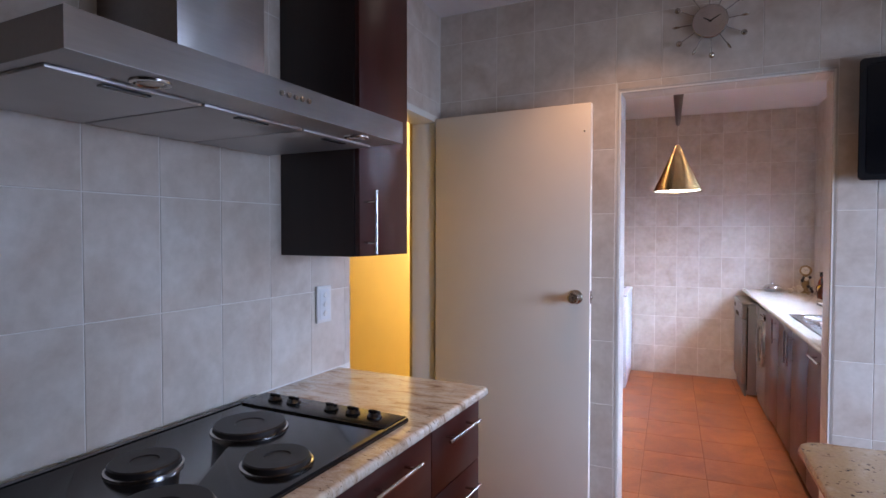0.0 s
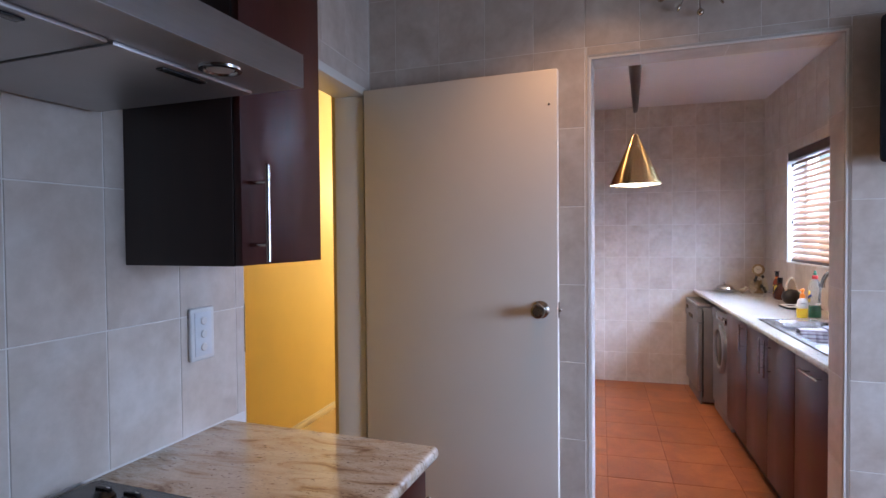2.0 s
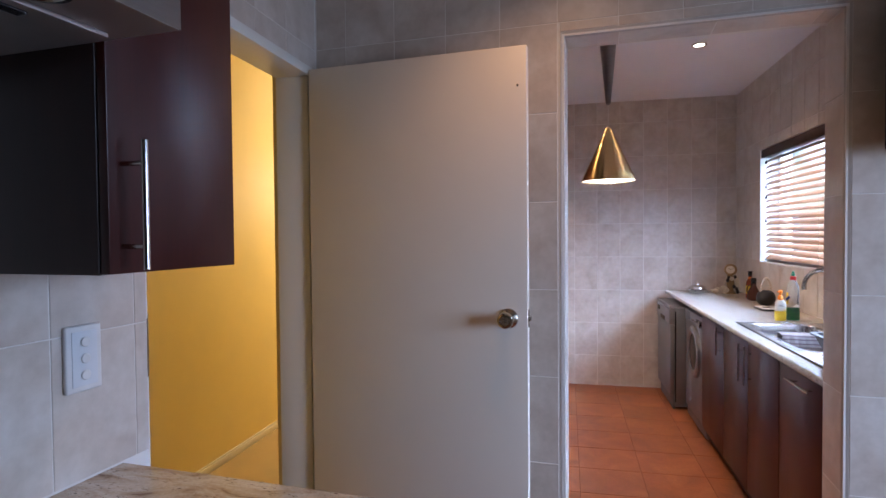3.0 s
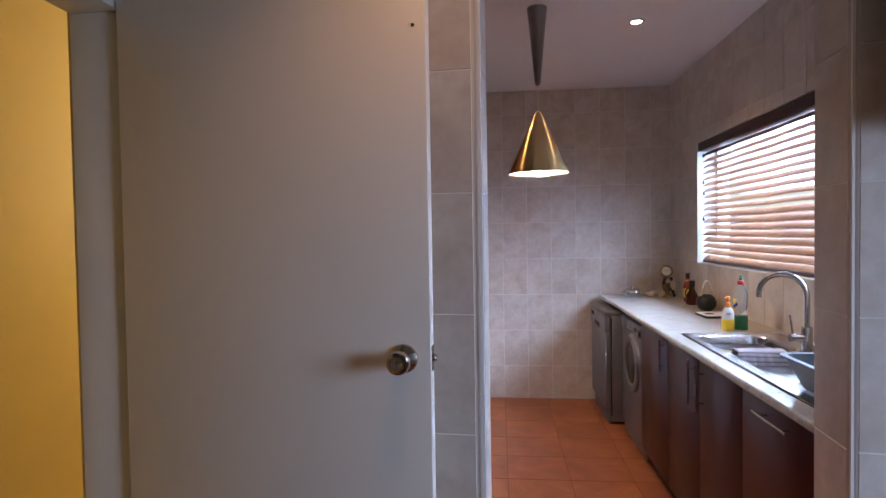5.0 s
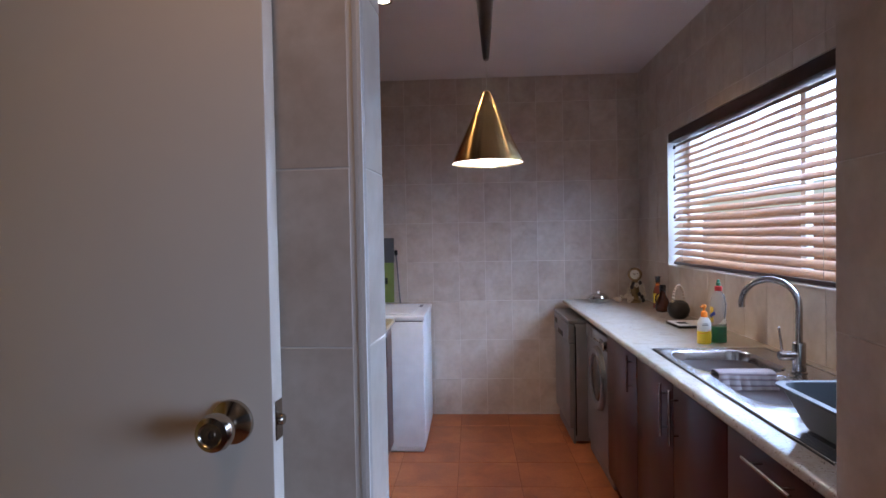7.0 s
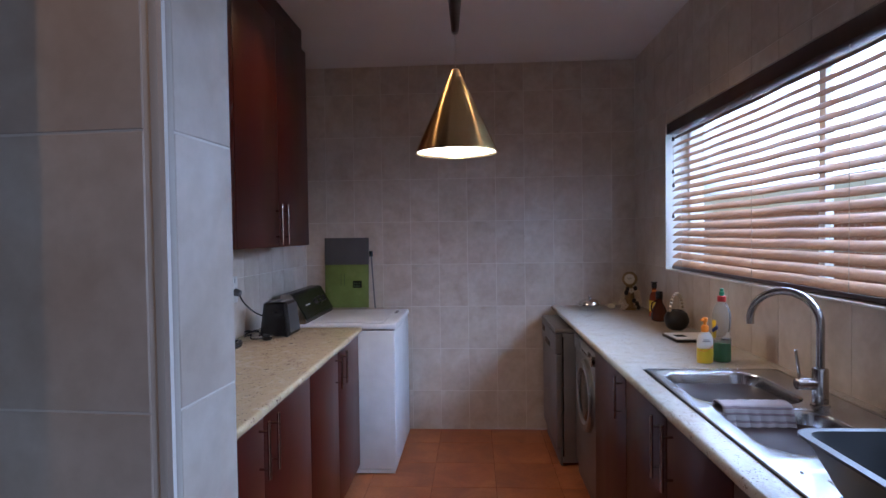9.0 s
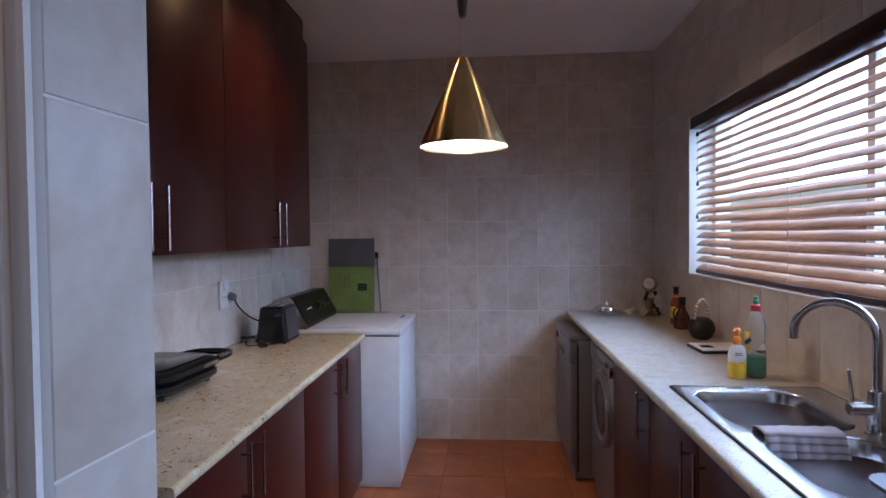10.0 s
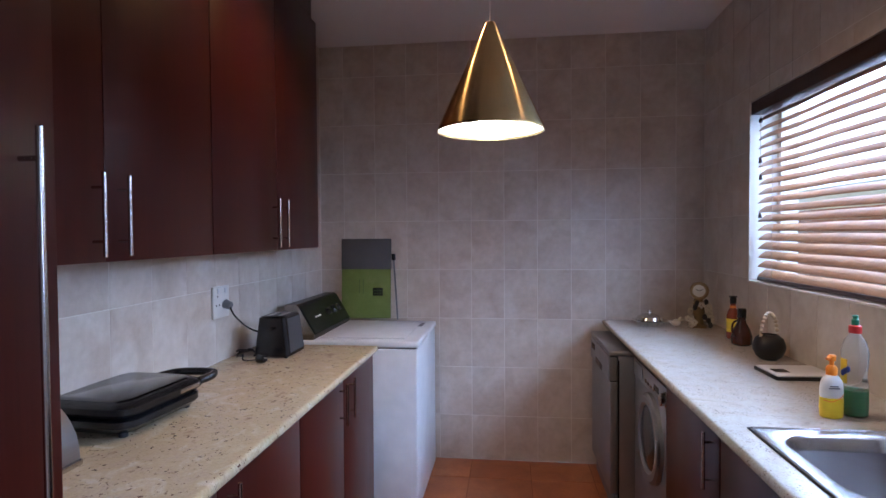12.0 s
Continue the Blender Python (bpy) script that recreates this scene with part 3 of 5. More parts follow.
# peninsula
pen = thing("worktop", (1.1, 0.8, 0.92), "grey cream granite peninsula worktop with rounded edges", "worktop")
bm = bmesh.new()
n = 6
outline = [(0.475 + 0.05 - 0.05 * math.sin(math.pi / 2 * k / n), 1.685 - 0.05 + 0.05 * math.cos(math.pi / 2 * k / n)) for k in range(n + 1)] + [(0.475, -0.1), (2.6, -0.1), (2.6, 1.685)]
cx, cy = 1.5, 0.8
loops = []
for inset, z in ((0.012, 0.92), (0.003, 0.9235), (0, 0.932), (0, 0.938), (0.003, 0.9465), (0.012, 0.95)):
    loops.append([(x + inset * (1 if x < cx else -1), y + inset * (1 if y < cy else -1), z) for x, y in outline])
skin(bm, loops)
part("slab", bm, GRANITE2, pen)
penb = thing("base_cabinet", (1.2, 0.8, 0), "cream tiled peninsula base under the granite", "cabinet")
part("body", B(0.56, 2.58, -0.02, 1.60, 0.0, 0.919, bevel=0.003), CREAM, penb)


# ---- sink ----
sink = thing("sink", (1.16, 3.84, ZC), "stainless steel double bowl sink with a draining board", "sink")


def rrect(x0, x1, y0, y1, r, z, n=6):
    pts = []
    for cx, cy, a in ((x1 - r, y1 - r, 0), (x0 + r, y1 - r, 90), (x0 + r, y0 + r, 180), (x1 - r, y0 + r, 270)):
        for k in range(n + 1):
            t = radians(a + 90 * k / n)
            pts.append((cx + r * math.cos(t), cy + r * math.sin(t), z))
    return pts


def bowl(x0, x1, y0, y1, hx0, hx1, hy0, hy1, depth, r=0.085):
    z = ZC + 0.004
    outer = []
    inner = rrect(hx0, hx1, hy0, hy1, r, z)
    for px, py, _ in rrect(x0 + 0.001, x1 - 0.001, y0 + 0.001, y1 - 0.001, 0.001, z):
        outer.append((px, py, z))
    loops = [outer, [(x, y, z) for x, y, _ in rrect(hx0 - 0.012, hx1 + 0.012, hy0 - 0.012, hy1 + 0.012, r + 0.01, z)],
             [(x, y, z - 0.002) for x, y, _ in rrect(hx0 - 0.005, hx1 + 0.005, hy0 - 0.005, hy1 + 0.005, r + 0.004, z)],
             [(x, y, z - 0.010) for x, y, _ in inner]]
    for k, (ins, d) in enumerate(((0.004, depth * 0.5), (0.010, depth * 0.85), (0.025, depth * 0.97), (0.06, depth))):
        loops.append([(x, y, z - d) for x, y, _ in rrect(hx0 + ins, hx1 - ins, hy0 + ins, hy1 - ins, r - 0.01, z)])
    bm = bmesh.new()
    skin(bm, loops, cap0=False)
    part("bowl", bm, SINK, sink)
    bm = bmesh.new()
    lathe(bm, [(0.038, 0), (0.036, 0.003), (0.028, 0.003), (0.024, 0.001)], ((hx0 + hx1) / 2, (hy0 + hy1) / 2, z - depth + 0.0005), 24)
    part("drain", bm, CHROME, sink)


bowl(SX0, SX1, 3.925, SY1, 0.965, 1.285, 3.965, 4.335, 0.15)
bowl(SX0, SX1, 3.540, 3.925, 0.975, 1.255, 3.575, 3.905, 0.14)
bm = bmesh.new()
z = ZC + 0.004
skin(bm, [rrect(SX0 + 0.001, SX1 - 0.001, SY0, 3.540, 0.001, z), rrect(SX0 + 0.045, SX1 - 0.05, SY0 + 0.035, 3.495, 0.03, z), rrect(SX0 + 0.05, SX1 - 0.055, SY0 + 0.04, 3.49, 0.03, z - 0.005)], cap0=False)
ribs = []
for k in range(7):
    x = SX0 + 0.09 + k * 0.048
    rb = bmesh.new()
    rod(rb, (x, SY0 + 0.06, z - 0.005), (x, 3.45, z - 0.005), 0.003, n=8)
    ribs.append(rb)
db = part("draining_board", bm, SINK, sink)
for rb in ribs:
    part("rib", rb, SINK, db)
bm = bmesh.new()
for a in ((SX0 - 0.004, SX0 + 0.004, SY0, SY1), (SX1 - 0.004, SX1 + 0.004, SY0, SY1), (SX0, SX1, SY0 - 0.004, SY0 + 0.004), (SX0, SX1, SY1 - 0.004, SY1 + 0.004)):
    box(bm, *a, ZC + 0.0005, ZC + 0.0065, bevel=0.002)
part("rim", bm, SINK, sink)
bm = bmesh.new()
for a in ((SX0 - 0.007, SX0 - 0.0042, SY0 - 0.006, SY1 + 0.006), (SX0 - 0.004, SX1, SY1 + 0.0042, SY1 + 0.007)):
    box(bm, *a, ZC + 0.0003, ZC + 0.003)
part("seal", bm, RUBBER, sink, "dark rubber seal round the rim")

# tap
TX, TY = 1.292, 3.945
tap = thing("tap", (TX, TY, ZC + 0.004), "tall brushed steel swan neck mixer tap behind the sink", "tap")
z = ZC + 0.0045
bm = bmesh.new()
lathe(bm, [(0.026, 0), (0.026, 0.004), (0.0215, 0.007), (0.021, 0.105), (0.019, 0.108), (0.013, 0.110)], (TX, TY, z), 24)
part("body", bm, CHROME, tap)
d = Vector((-0.76, 0.65, 0)).normalized()
RA = 0.093
pts = [Vector((TX, TY, z + 0.10)), Vector((TX, TY, z + 0.16))]
for k in range(0, 17):
    a = math.pi * (1 - k / 16 * 1.05)
    pts.append(Vector((TX, TY, z + 0.235)) + d * RA + d * RA * math.cos(a) + Vector((0, 0, RA * math.sin(a))))
bm = bmesh.new()
tube(bm, pts, 0.0115, 16)
part("spout", bm, CHROME, tap)
bm = bmesh.new()
e = Vector((-1.0, 0.05, 0)).normalized()
c = Vector((TX, TY, z + 0.062))
rod(bm, c + e * 0.012, c + e * 0.068, 0.0175, n=18, chamfer=0.003)
part("lever_hub", bm, CHROME, tap)
bm = bmesh.new()
rod(bm, c + e * 0.056 + Vector((0, 0, 0.013)), c + e * 0.068 + Vector((0, 0, 0.100)), 0.0048, 0.004, n=10)
part("lever", bm, CHROME, tap)

# towel over the divider between the bowls
towel = thing("tea_towel", (1.10, 3.96, ZC), "striped cotton tea towel hung over the divider between the sink bowls", "towel")
bm = bmesh.new()
rows, cols = 22, 26
path = [(y - 0.062, z) for y, z in ((3.905, -0.125), (3.925, -0.09), (3.945, -0.04), (3.960, 0.000), (3.975, 0.0065), (3.99, 0.008), (4.008, 0.004), (4.020, -0.02), (4.028, -0.06))]
sm = smooth_path([(0, y, z) for y, z in path], 4)
grid = []
for i, p in enumerate(sm):
    u = i / (len(sm) - 1)
    rowv = []
    for j in range(cols):
        v = j / (cols - 1)
        x = 0.990 + 0.195 * v + 0.012 * (u - 0.5) * (v - 0.3)
        w = 0.010 * math.sin(v * 17 + u * 2) * abs(u - 0.55) * 2 + 0.004 * noise.noise((v * 4, u * 3, 0))
        rowv.append(bm.verts.new((x, p.y - abs(w) * (1 if u < 0.5 else -1) - 0.004, ZC + 0.010 + p.z + abs(w) * 0.3)))
    grid.append(rowv)
for a, b in zip(grid, grid[1:]):
    for j in range(cols - 1):
        bm.faces.new((a[j], a[j + 1], b[j + 1], b[j]))
tw = part("cloth", bm, TOWEL, towel)
sol = tw.modifiers.new("thickness", "SOLIDIFY")
sol.thickness, sol.offset = 0.004, 1.0

# washing up tub on the draining board
tub = thing("washing_up_bowl", (1.13, 3.37, ZC), "dark grey rectangular plastic washing-up bowl on the draining board", "washing-up bowl")
bm = bmesh.new()
zz = ZC + 0.0065
skin(bm, [rrect(0.985, 1.24, 3.08, 3.395, 0.03, zz), rrect(0.945, 1.27, 3.045, 3.435, 0.035, zz + 0.092), rrect(0.932, 1.283, 3.032, 3.448, 0.04, zz + 0.096),
          rrect(0.932, 1.283, 3.032, 3.448, 0.04, zz + 0.102), rrect(0.950, 1.265, 3.050, 3.430, 0.035, zz + 0.102), rrect(0.990, 1.235, 3.085, 3.390, 0.03, zz + 0.004)])
part("tub", bm, TUB, tub)

# ---- hob ----
hob = thing("hob", (-0.70, 1.1, 0.95), "black electric hob with four solid plates and a row of knobs", "hob")
bm = bmesh.new()
HX0, HX1, HY0, HY1, HZ = -0.970, -0.440, 0.68, 1.512, 0.938
skin(bm, [rrect(HX0, HX1, HY0, HY1, 0.018, HZ), rrect(HX0, HX1, HY0, HY1, 0.018, HZ + 0.006), rrect(HX0 + 0.004, HX1 - 0.004, HY0 + 0.004, HY1 - 0.004, 0.016, HZ + 0.011),
          rrect(HX0 + 0.018, HX1 - 0.018, HY0 + 0.018, HY1 - 0.018, 0.008, HZ + 0.011), rrect(HX0 + 0.022, HX1 - 0.022, HY0 + 0.022, HY1 - 0.022, 0.006, HZ + 0.008)])
part("tray", bm, GLOSS, hob, "glossy black enamel tray")
part("control_panel", B(HX0 + 0.012, HX1 - 0.012, 1.395, HY1 - 0.012, HZ + 0.009, HZ + 0.0135, bevel=0.001), BLACK, hob)
part("panel_edge", B(HX0 + 0.02, HX1 - 0.02, 1.389, 1.393, HZ + 0.008, HZ + 0.014, bevel=0.001), GLOSS, hob)
for x, y, r in ((-0.772, 1.248, 0.090), (-0.553, 1.114, 0.0725), (-0.793, 0.966, 0.0725), (-0.575, 0.845, 0.090)):
    bm = bmesh.new()
    lathe(bm, [(r + 0.006, 0), (r + 0.006, 0.002), (r, 0.003), (r, 0.014), (r - 0.003, 0.017), (r * 0.42, 0.016), (r * 0.40, 0.0135), (0.001, 0.0135)], (x, y, HZ + 0.008), 40)
    pl = part("hotplate", bm, IRON, hob, "solid cast iron hotplate")
    bm = bmesh.new()
    lathe(bm, [(r + 0.0072, 0.0), (r + 0.0072, 0.003), (r + 0.002, 0.0045), (r + 0.002, 0.0)], (x, y, HZ + 0.008), 40, cap0=False, cap1=False)
    part("trim_ring", bm, CHROME, pl, "thin steel ring")
for x, y in ((-0.876, 1.450), (-0.806, 1.452), (-0.667, 1.452), (-0.592, 1.452), (-0.521, 1.453)):
    bm = bmesh.new()
    lathe(bm, [(0.021, 0), (0.021, 0.005), (0.018, 0.008), (0.016, 0.013), (0.014, 0.015)], (x, y, HZ + 0.0135), 24)
    box(bm, x - 0.018, x + 0.018, y - 0.004, y + 0.004, HZ + 0.026, HZ + 0.034, bevel=0.0015)
    k = part("knob", bm, BLACK, hob, "black plastic knob")
    part("mark", B(x + 0.008, x + 0.016, y - 0.001, y + 0.001, HZ + 0.0341, HZ + 0.0347), PLASTIC, k)
bm = bmesh.new()
for k in range(3):
    box(bm, -0.792 + 0.010 * k, -0.786 + 0.010 * k, 1.448, 1.474, HZ + 0.0136, HZ + 0.0141)
part("mark", bm, GREY, hob)

hob.matrix_basis = KM @ hob.matrix_basis

# ---- hood ----
hood = thing("cooker_hood", (-0.76, 1.055, 1.71), "stainless steel chimney cooker hood over the hob", "cooker hood")
X0, X1, Y0, Y1, Z0, Z1 = XK, -0.496, 0.646, 1.563, 1.712, 1.772
bm = bmesh.new()
lo = [(X0, Y0), (X1, Y0), (X1, Y1), (X0, Y1)]
loops = [[(x, y, Z0 + 0.0) for x, y in lo], [(x, y, Z1) for x, y in lo], [(X0, 1.0, Z1 + 0.02), (-0.72, 1.0, Z1 + 0.02), (-0.72, 1.262, Z1 + 0.02), (X0, 1.262, Z1 + 0.02)]]
skin(bm, loops, cap0=False)
part("canopy", bm, STEEL, hood)
bm = bmesh.new()
box(bm, X0 + 0.001, X1 - 0.001, Y0 + 0.001, Y1 - 0.001, Z0 - 0.001, Z0 + 0.012, bevel=0.0015)
part("underside", bm, FILTER, hood)
w = (Y1 - Y0 - 0.04) / 3
for k in range(3):
    a = Y0 + 0.02 + k * w
    f = part("filter", B(X0 + 0.018, X1 - 0.095, a + 0.004, a + w - 0.004, Z0 - 0.008, Z0 - 0.0012, bevel=0.002), FILTER, hood, "grey aluminium grease filter")
    part("catch", B(X1 - 0.125, X1 - 0.108, a + w / 2 - 0.045, a + w / 2 + 0.045, Z0 - 0.0115, Z0 - 0.0082, bevel=0.0012), BLACK, f)
for y in (0.814, 1.41):
    bm = bmesh.new()
    lathe(bm, [(0.034, 0), (0.033, -0.004), (0.026, -0.005), (0.024, -0.002)], (X1 - 0.052, y, Z0 - 0.0012), 24)
    lm = part("lamp_ring", bm, CHROME, hood)
    bm = bmesh.new()
    lathe(bm, [(0.0235, -0.0005), (0.02, -0.003), (0.001, -0.004)], (X1 - 0.052, y, Z0 - 0.0012), 20)
    part("lens", bm, PLASTIC, lm)
bm = bmesh.new()
box(bm, XK, -0.722, 1.004, 1.258, Z1 + 0.015, CK - 0.001, bevel=0.002)
part("chimney", bm, STEEL, hood)
for k in range(5):
    y = 1.071 + k * 0.021
    bm = bmesh.new()
    rod(bm, (X1, y, 1.7445), (X1 + 0.007, y, 1.7445), 0.0055, n=12, chamfer=0.001)
    part("button", bm, CHROME, hood, "small round push button")

hood.matrix_basis = KM @ hood.matrix_basis


# ---- wall sockets ----
def socket(name, label, y, z, w, h, face_x, dots, rockers):
    t = thing(name, (face_x, y, z - h / 2), label, "socket")
    bm = bmesh.new()
    box(bm, face_x, face_x + 0.012, y - w / 2, y + w / 2, z - h / 2, z + h / 2, bevel=0.004, segs=3)
    pl = part("plate", bm, PLASTIC, t)
    # flat black discs stand for the shade inside the pin holes
    for dy, dz, r in dots:
        bm = bmesh.new()
        rod(bm, (face_x + 0.0115, y + dy, z + dz), (face_x + 0.0126, y + dy, z + dz), r, n=12)
        part("hole_shade", bm, BLACK, t)
    for dy, dz in rockers:
        part("rocker", B(face_x + 0.011, face_x + 0.0165, y + dy - 0.008, y + dy + 0.008, z + dz - 0.011, z + dz + 0.011, bevel=0.002), WHITE, t)
    return t


s1 = thing("light_switch", (XK, 1.826, 1.126), "white plastic three-gang wall switch on the tiles", "switch")
part("plate", B(XK, XK + 0.012, 1.786, 1.867, 1.126, 1.262, bevel=0.004, segs=3), PLASTIC, s1)
part("bezel", B(XK + 0.0115, XK + 0.0140, 1.798, 1.855, 1.138, 1.250, bevel=0.001), WHITE, s1)
for z in (1.228, 1.194, 1.160):
    bm = bmesh.new()
    rod(bm, (XK + 0.0138, 1.826, z), (XK + 0.018, 1.826, z), 0.0105, n=18, chamfer=0.0015)
    part("rocker", bm, PLASTIC, s1)
s1.matrix_basis = KM @ s1.matrix_basis
s2 = socket("wall_socket", "white plastic double wall socket with a plug in it", 5.052, 1.167, 0.13, 0.136, XL,
            [(-0.032, 0.025, 0.004), (-0.044, -0.012, 0.0035), (-0.020, -0.012, 0.0035)], [(-0.03, 0.048), (0.03, 0.048)])
plug = thing("plug", (XL + 0.02, 5.07, 1.15), "grey plug with its flex in the wall socket", "plug")
bm = bmesh.new()
rod(bm, (XL + 0.0125, 5.073, 1.157), (XL + 0.045, 5.070, 1.147), 0.021, 0.017, n=16, chamfer=0.003)
part("body", bm, GREY, plug)
bm = bmesh.new()
tube(bm, smooth_path([(XL + 0.04, 5.068, 1.143), (XL + 0.055, 5.085, 1.10), (XL + 0.09, 5.13, 1.045), (XL + 0.14, 5.18, 1.01), (XL + 0.185, 5.21, 1.0)]), 0.0038, 8)
part("flex", bm, BLACK, plug)

# ---- clock ----
clock = thing("wall_clock", (0.334, YC, 2.382), "round brushed steel sunburst wall clock with spoon and ball arms", "clock")
cy = YC - 0.030
bm = bmesh.new()
rod(bm, (0.334, YC, 2.382), (0.334, cy + 0.012, 2.382), 0.045, n=24)
part("movement", bm, BLACK, clock)
bm = bmesh.new()
rod(bm, (0.334, cy + 0.012, 2.382), (0.334, cy - 0.002, 2.382), 0.072, n=40, chamfer=0.003)
part("face", bm, CHROME, clock)
for k in range(12):
    a = radians(30 * k - 3)
    u = Vector((math.sin(a), 0, math.cos(a)))
    c = Vector((0.334, cy + 0.006, 2.382))
    L = 0.137 if k % 2 else 0.148
    bm = bmesh.new()
    rod(bm, c + u * 0.06, c + u * L, 0.0022, n=8)
    arm = part("arm", bm, CHROME, clock)
    bm = bmesh.new()
    if k % 2:
        q = u.to_track_quat("Z", "Y").to_matrix().to_4x4()
        ball(bm, (0, 0, 0), 0.009, 14, sx=1.0, sy=0.55, sz=1.8)
        bmesh.ops.transform(bm, matrix=Matrix.Translation(c + u * L) @ q, verts=bm.verts)
    else:
        ball(bm, c + u * L, 0.0125, 14)
    part("tip", bm, NICKEL, arm)
for a, L, w in ((radians(62), 0.045, 0.0035), (radians(-58), 0.032, 0.004)):
    u = Vector((math.sin(a), 0, math.cos(a)))
    c = Vector((0.334, cy - 0.0045, 2.382))
    bm = bmesh.new()
    rod(bm, c - u * 0.006, c + u * L, w * 0.6, w * 0.3, n=6)
    part("hand", bm, BLACK, clock)

clock.matrix_basis = DM4 @ clock.matrix_basis

# ---- television ----
tv = thing("television", (1.2, YC, 1.66), "black flat television on the tiled wall", "television")
bm = bmesh.new()
ys = [YC - 0.03, YC - 0.075, YC - 0.08, YC - 0.08, YC - 0.077]
insets = [0.02, 0.0, 0.003, 0.022, 0.025]
skin(bm, [[(x, y, z) for x, z, _ in rrect(0.860 + i, 1.63 - i, 1.664 + i, 2.134 - i, 0.018, 0)] for y, i in zip(ys, insets)])
part("case", bm, BLACK, tv)
part("screen", B(0.886, 1.604, YC - 0.0802, YC - 0.0775, 1.691, 2.107), GLOSS, tv)
part("bracket", B(1.14, 1.34, YC - 0.031, YC, 1.80, 2.0), GREY, tv)

tv.matrix_basis = DM4 @ tv.matrix_basis

# ---- pendant ----
PX, PY = 0.221, 4.570
pend = thing("pendant_lamp", (PX, PY, 1.78), "lit conical brushed brass pendant lamp hanging from a steel cone", "pendant lamp")
bm = bmesh.new()
lathe(bm, [(0.0015, 0.432), (0.050, 0.430), (0.054, 0.424), (0.054, 0.415), (0.016, 0.02), (0.013, 0.006), (0.006, 0.0)][::-1], (PX, PY, CS - 0.433 + 0.012), 32)
part("canopy", bm, STEEL, pend, "brushed steel rise and fall cone")
bm = bmesh.new()
rod(bm, (PX, PY, 2.115), (PX, PY, CS - 0.42), 0.0016, n=8)
part("cord", bm, PLASTIC, pend)
bm = bmesh.new()
lathe(bm, [(0.168, 0.0), (0.168, 0.003), (0.1675, 0.008), (0.020, 0.328), (0.016, 0.338), (0.006, 0.342), (0.006, 0.339), (0.014, 0.334), (0.018, 0.326), (0.1655, 0.006), (0.166, 0.0)], (PX, PY, 1.772), 56, cap0=False, cap1=False)
part("shade", bm, BRASS, pend, "conical brushed brass shade")
bm = bmesh.new()
lathe(bm, [(0.1645, 0.006), (0.0165, 0.325), (0.004, 0.332)], (PX, PY, 1.772), 48, cap0=False, cap1=False)
part("lining", bm, WHITE, pend, "white inside of the shade")
bm = bmesh.new()
lathe(bm, [(0.018, 0.19), (0.018, 0.16), (0.030, 0.12), (0.045, 0.08), (0.045, 0.055), (0.034, 0.028), (0.012, 0.014), (0.001, 0.012)][::-1], (PX, PY, 1.772), 24)
bulb = part("bulb", bm, BULB, pend, "glowing white bulb")
bulb.visible_shadow = False


def downlight(x, y, z, lit=True):
    t = thing("downlight", (x, y, z), "small round recessed ceiling downlight, lit", "downlight", "ceiling downlights")
    bm = bmesh.new()
    lathe(bm, [(0.048, 0.0), (0.047, -0.004), (0.036, -0.006), (0.032, -0.001)], (x, y, z), 28, cap0=False, cap1=False)
    part("bezel", bm, CHROME, t)
    bm = bmesh.new()
    lathe(bm, [(0.032, -0.0008), (0.030, -0.0022), (0.001, -0.0035)], (x, y, z), 24)
    part("lens", bm, SPOTGLOW, t)


downlight(0.815, 4.85, CS)
downlight(-0.304, 4.857, CS)
downlight(-0.04, 2.34, CK)
downlight(-0.04, 0.9, CK)
# added glowing fixture, out of sight; the passage's point light hangs apart from it
pl = thing("ceiling_lamp", (-1.66, 5.4, 2.70), "added round opal ceiling lamp, out of sight in the passage", "ceiling lamp")
bm = bmesh.new()
lathe(bm, [(0.001, -0.05), (0.09, -0.035), (0.12, -0.004), (0.12, 0.0)], (-1.66, 5.4, 2.749), 28)
part("shade", bm, SPOTGLOW, pl)

# ---- window and blind ----
win = thing("window_1", (XR + 0.15, (WY0 + WY1) / 2, WZ0), "white framed window behind the wooden blind", "window")
for a in ((WY0, WY1, WZ0, WZ0 + 0.04), (WY0, WY1, WZ1 - 0.04, WZ1), (WY0, WY0 + 0.04, WZ0 + 0.04, WZ1 - 0.04), (WY1 - 0.04, WY1, WZ0 + 0.04, WZ1 - 0.04), (4.40, 4.44, WZ0 + 0.04, WZ1 - 0.04)):
    part("window_frame", B(XR + 0.13, XR + 0.165, *a, bevel=0.003), FRAMEP, win)
for a, b in ((WY0 + 0.04, 4.40), (4.44, WY1 - 0.04)):
    p = part("pane", B(XR + 0.146, XR + 0.150, a, b, WZ0 + 0.04, WZ1 - 0.04), GLASS, win)
    p.visible_shadow = False
# reveal lining
for nm, a in (("window_sill", (XR - 0.004, XR + 0.13, WY0, WY1, WZ0 - 0.002, WZ0 + 0.006)), ("reveal", (XR - 0.001, XR + 0.13, WY1 - 0.006, WY1 + 0.001, WZ0 + 0.006, WZ1)), ("reveal", (XR - 0.001, XR + 0.13, WY0, WY0 + 0.006, WZ0 + 0.006, WZ1))):
    part(nm, B(*a, bevel=0.001), FRAMEP, win)

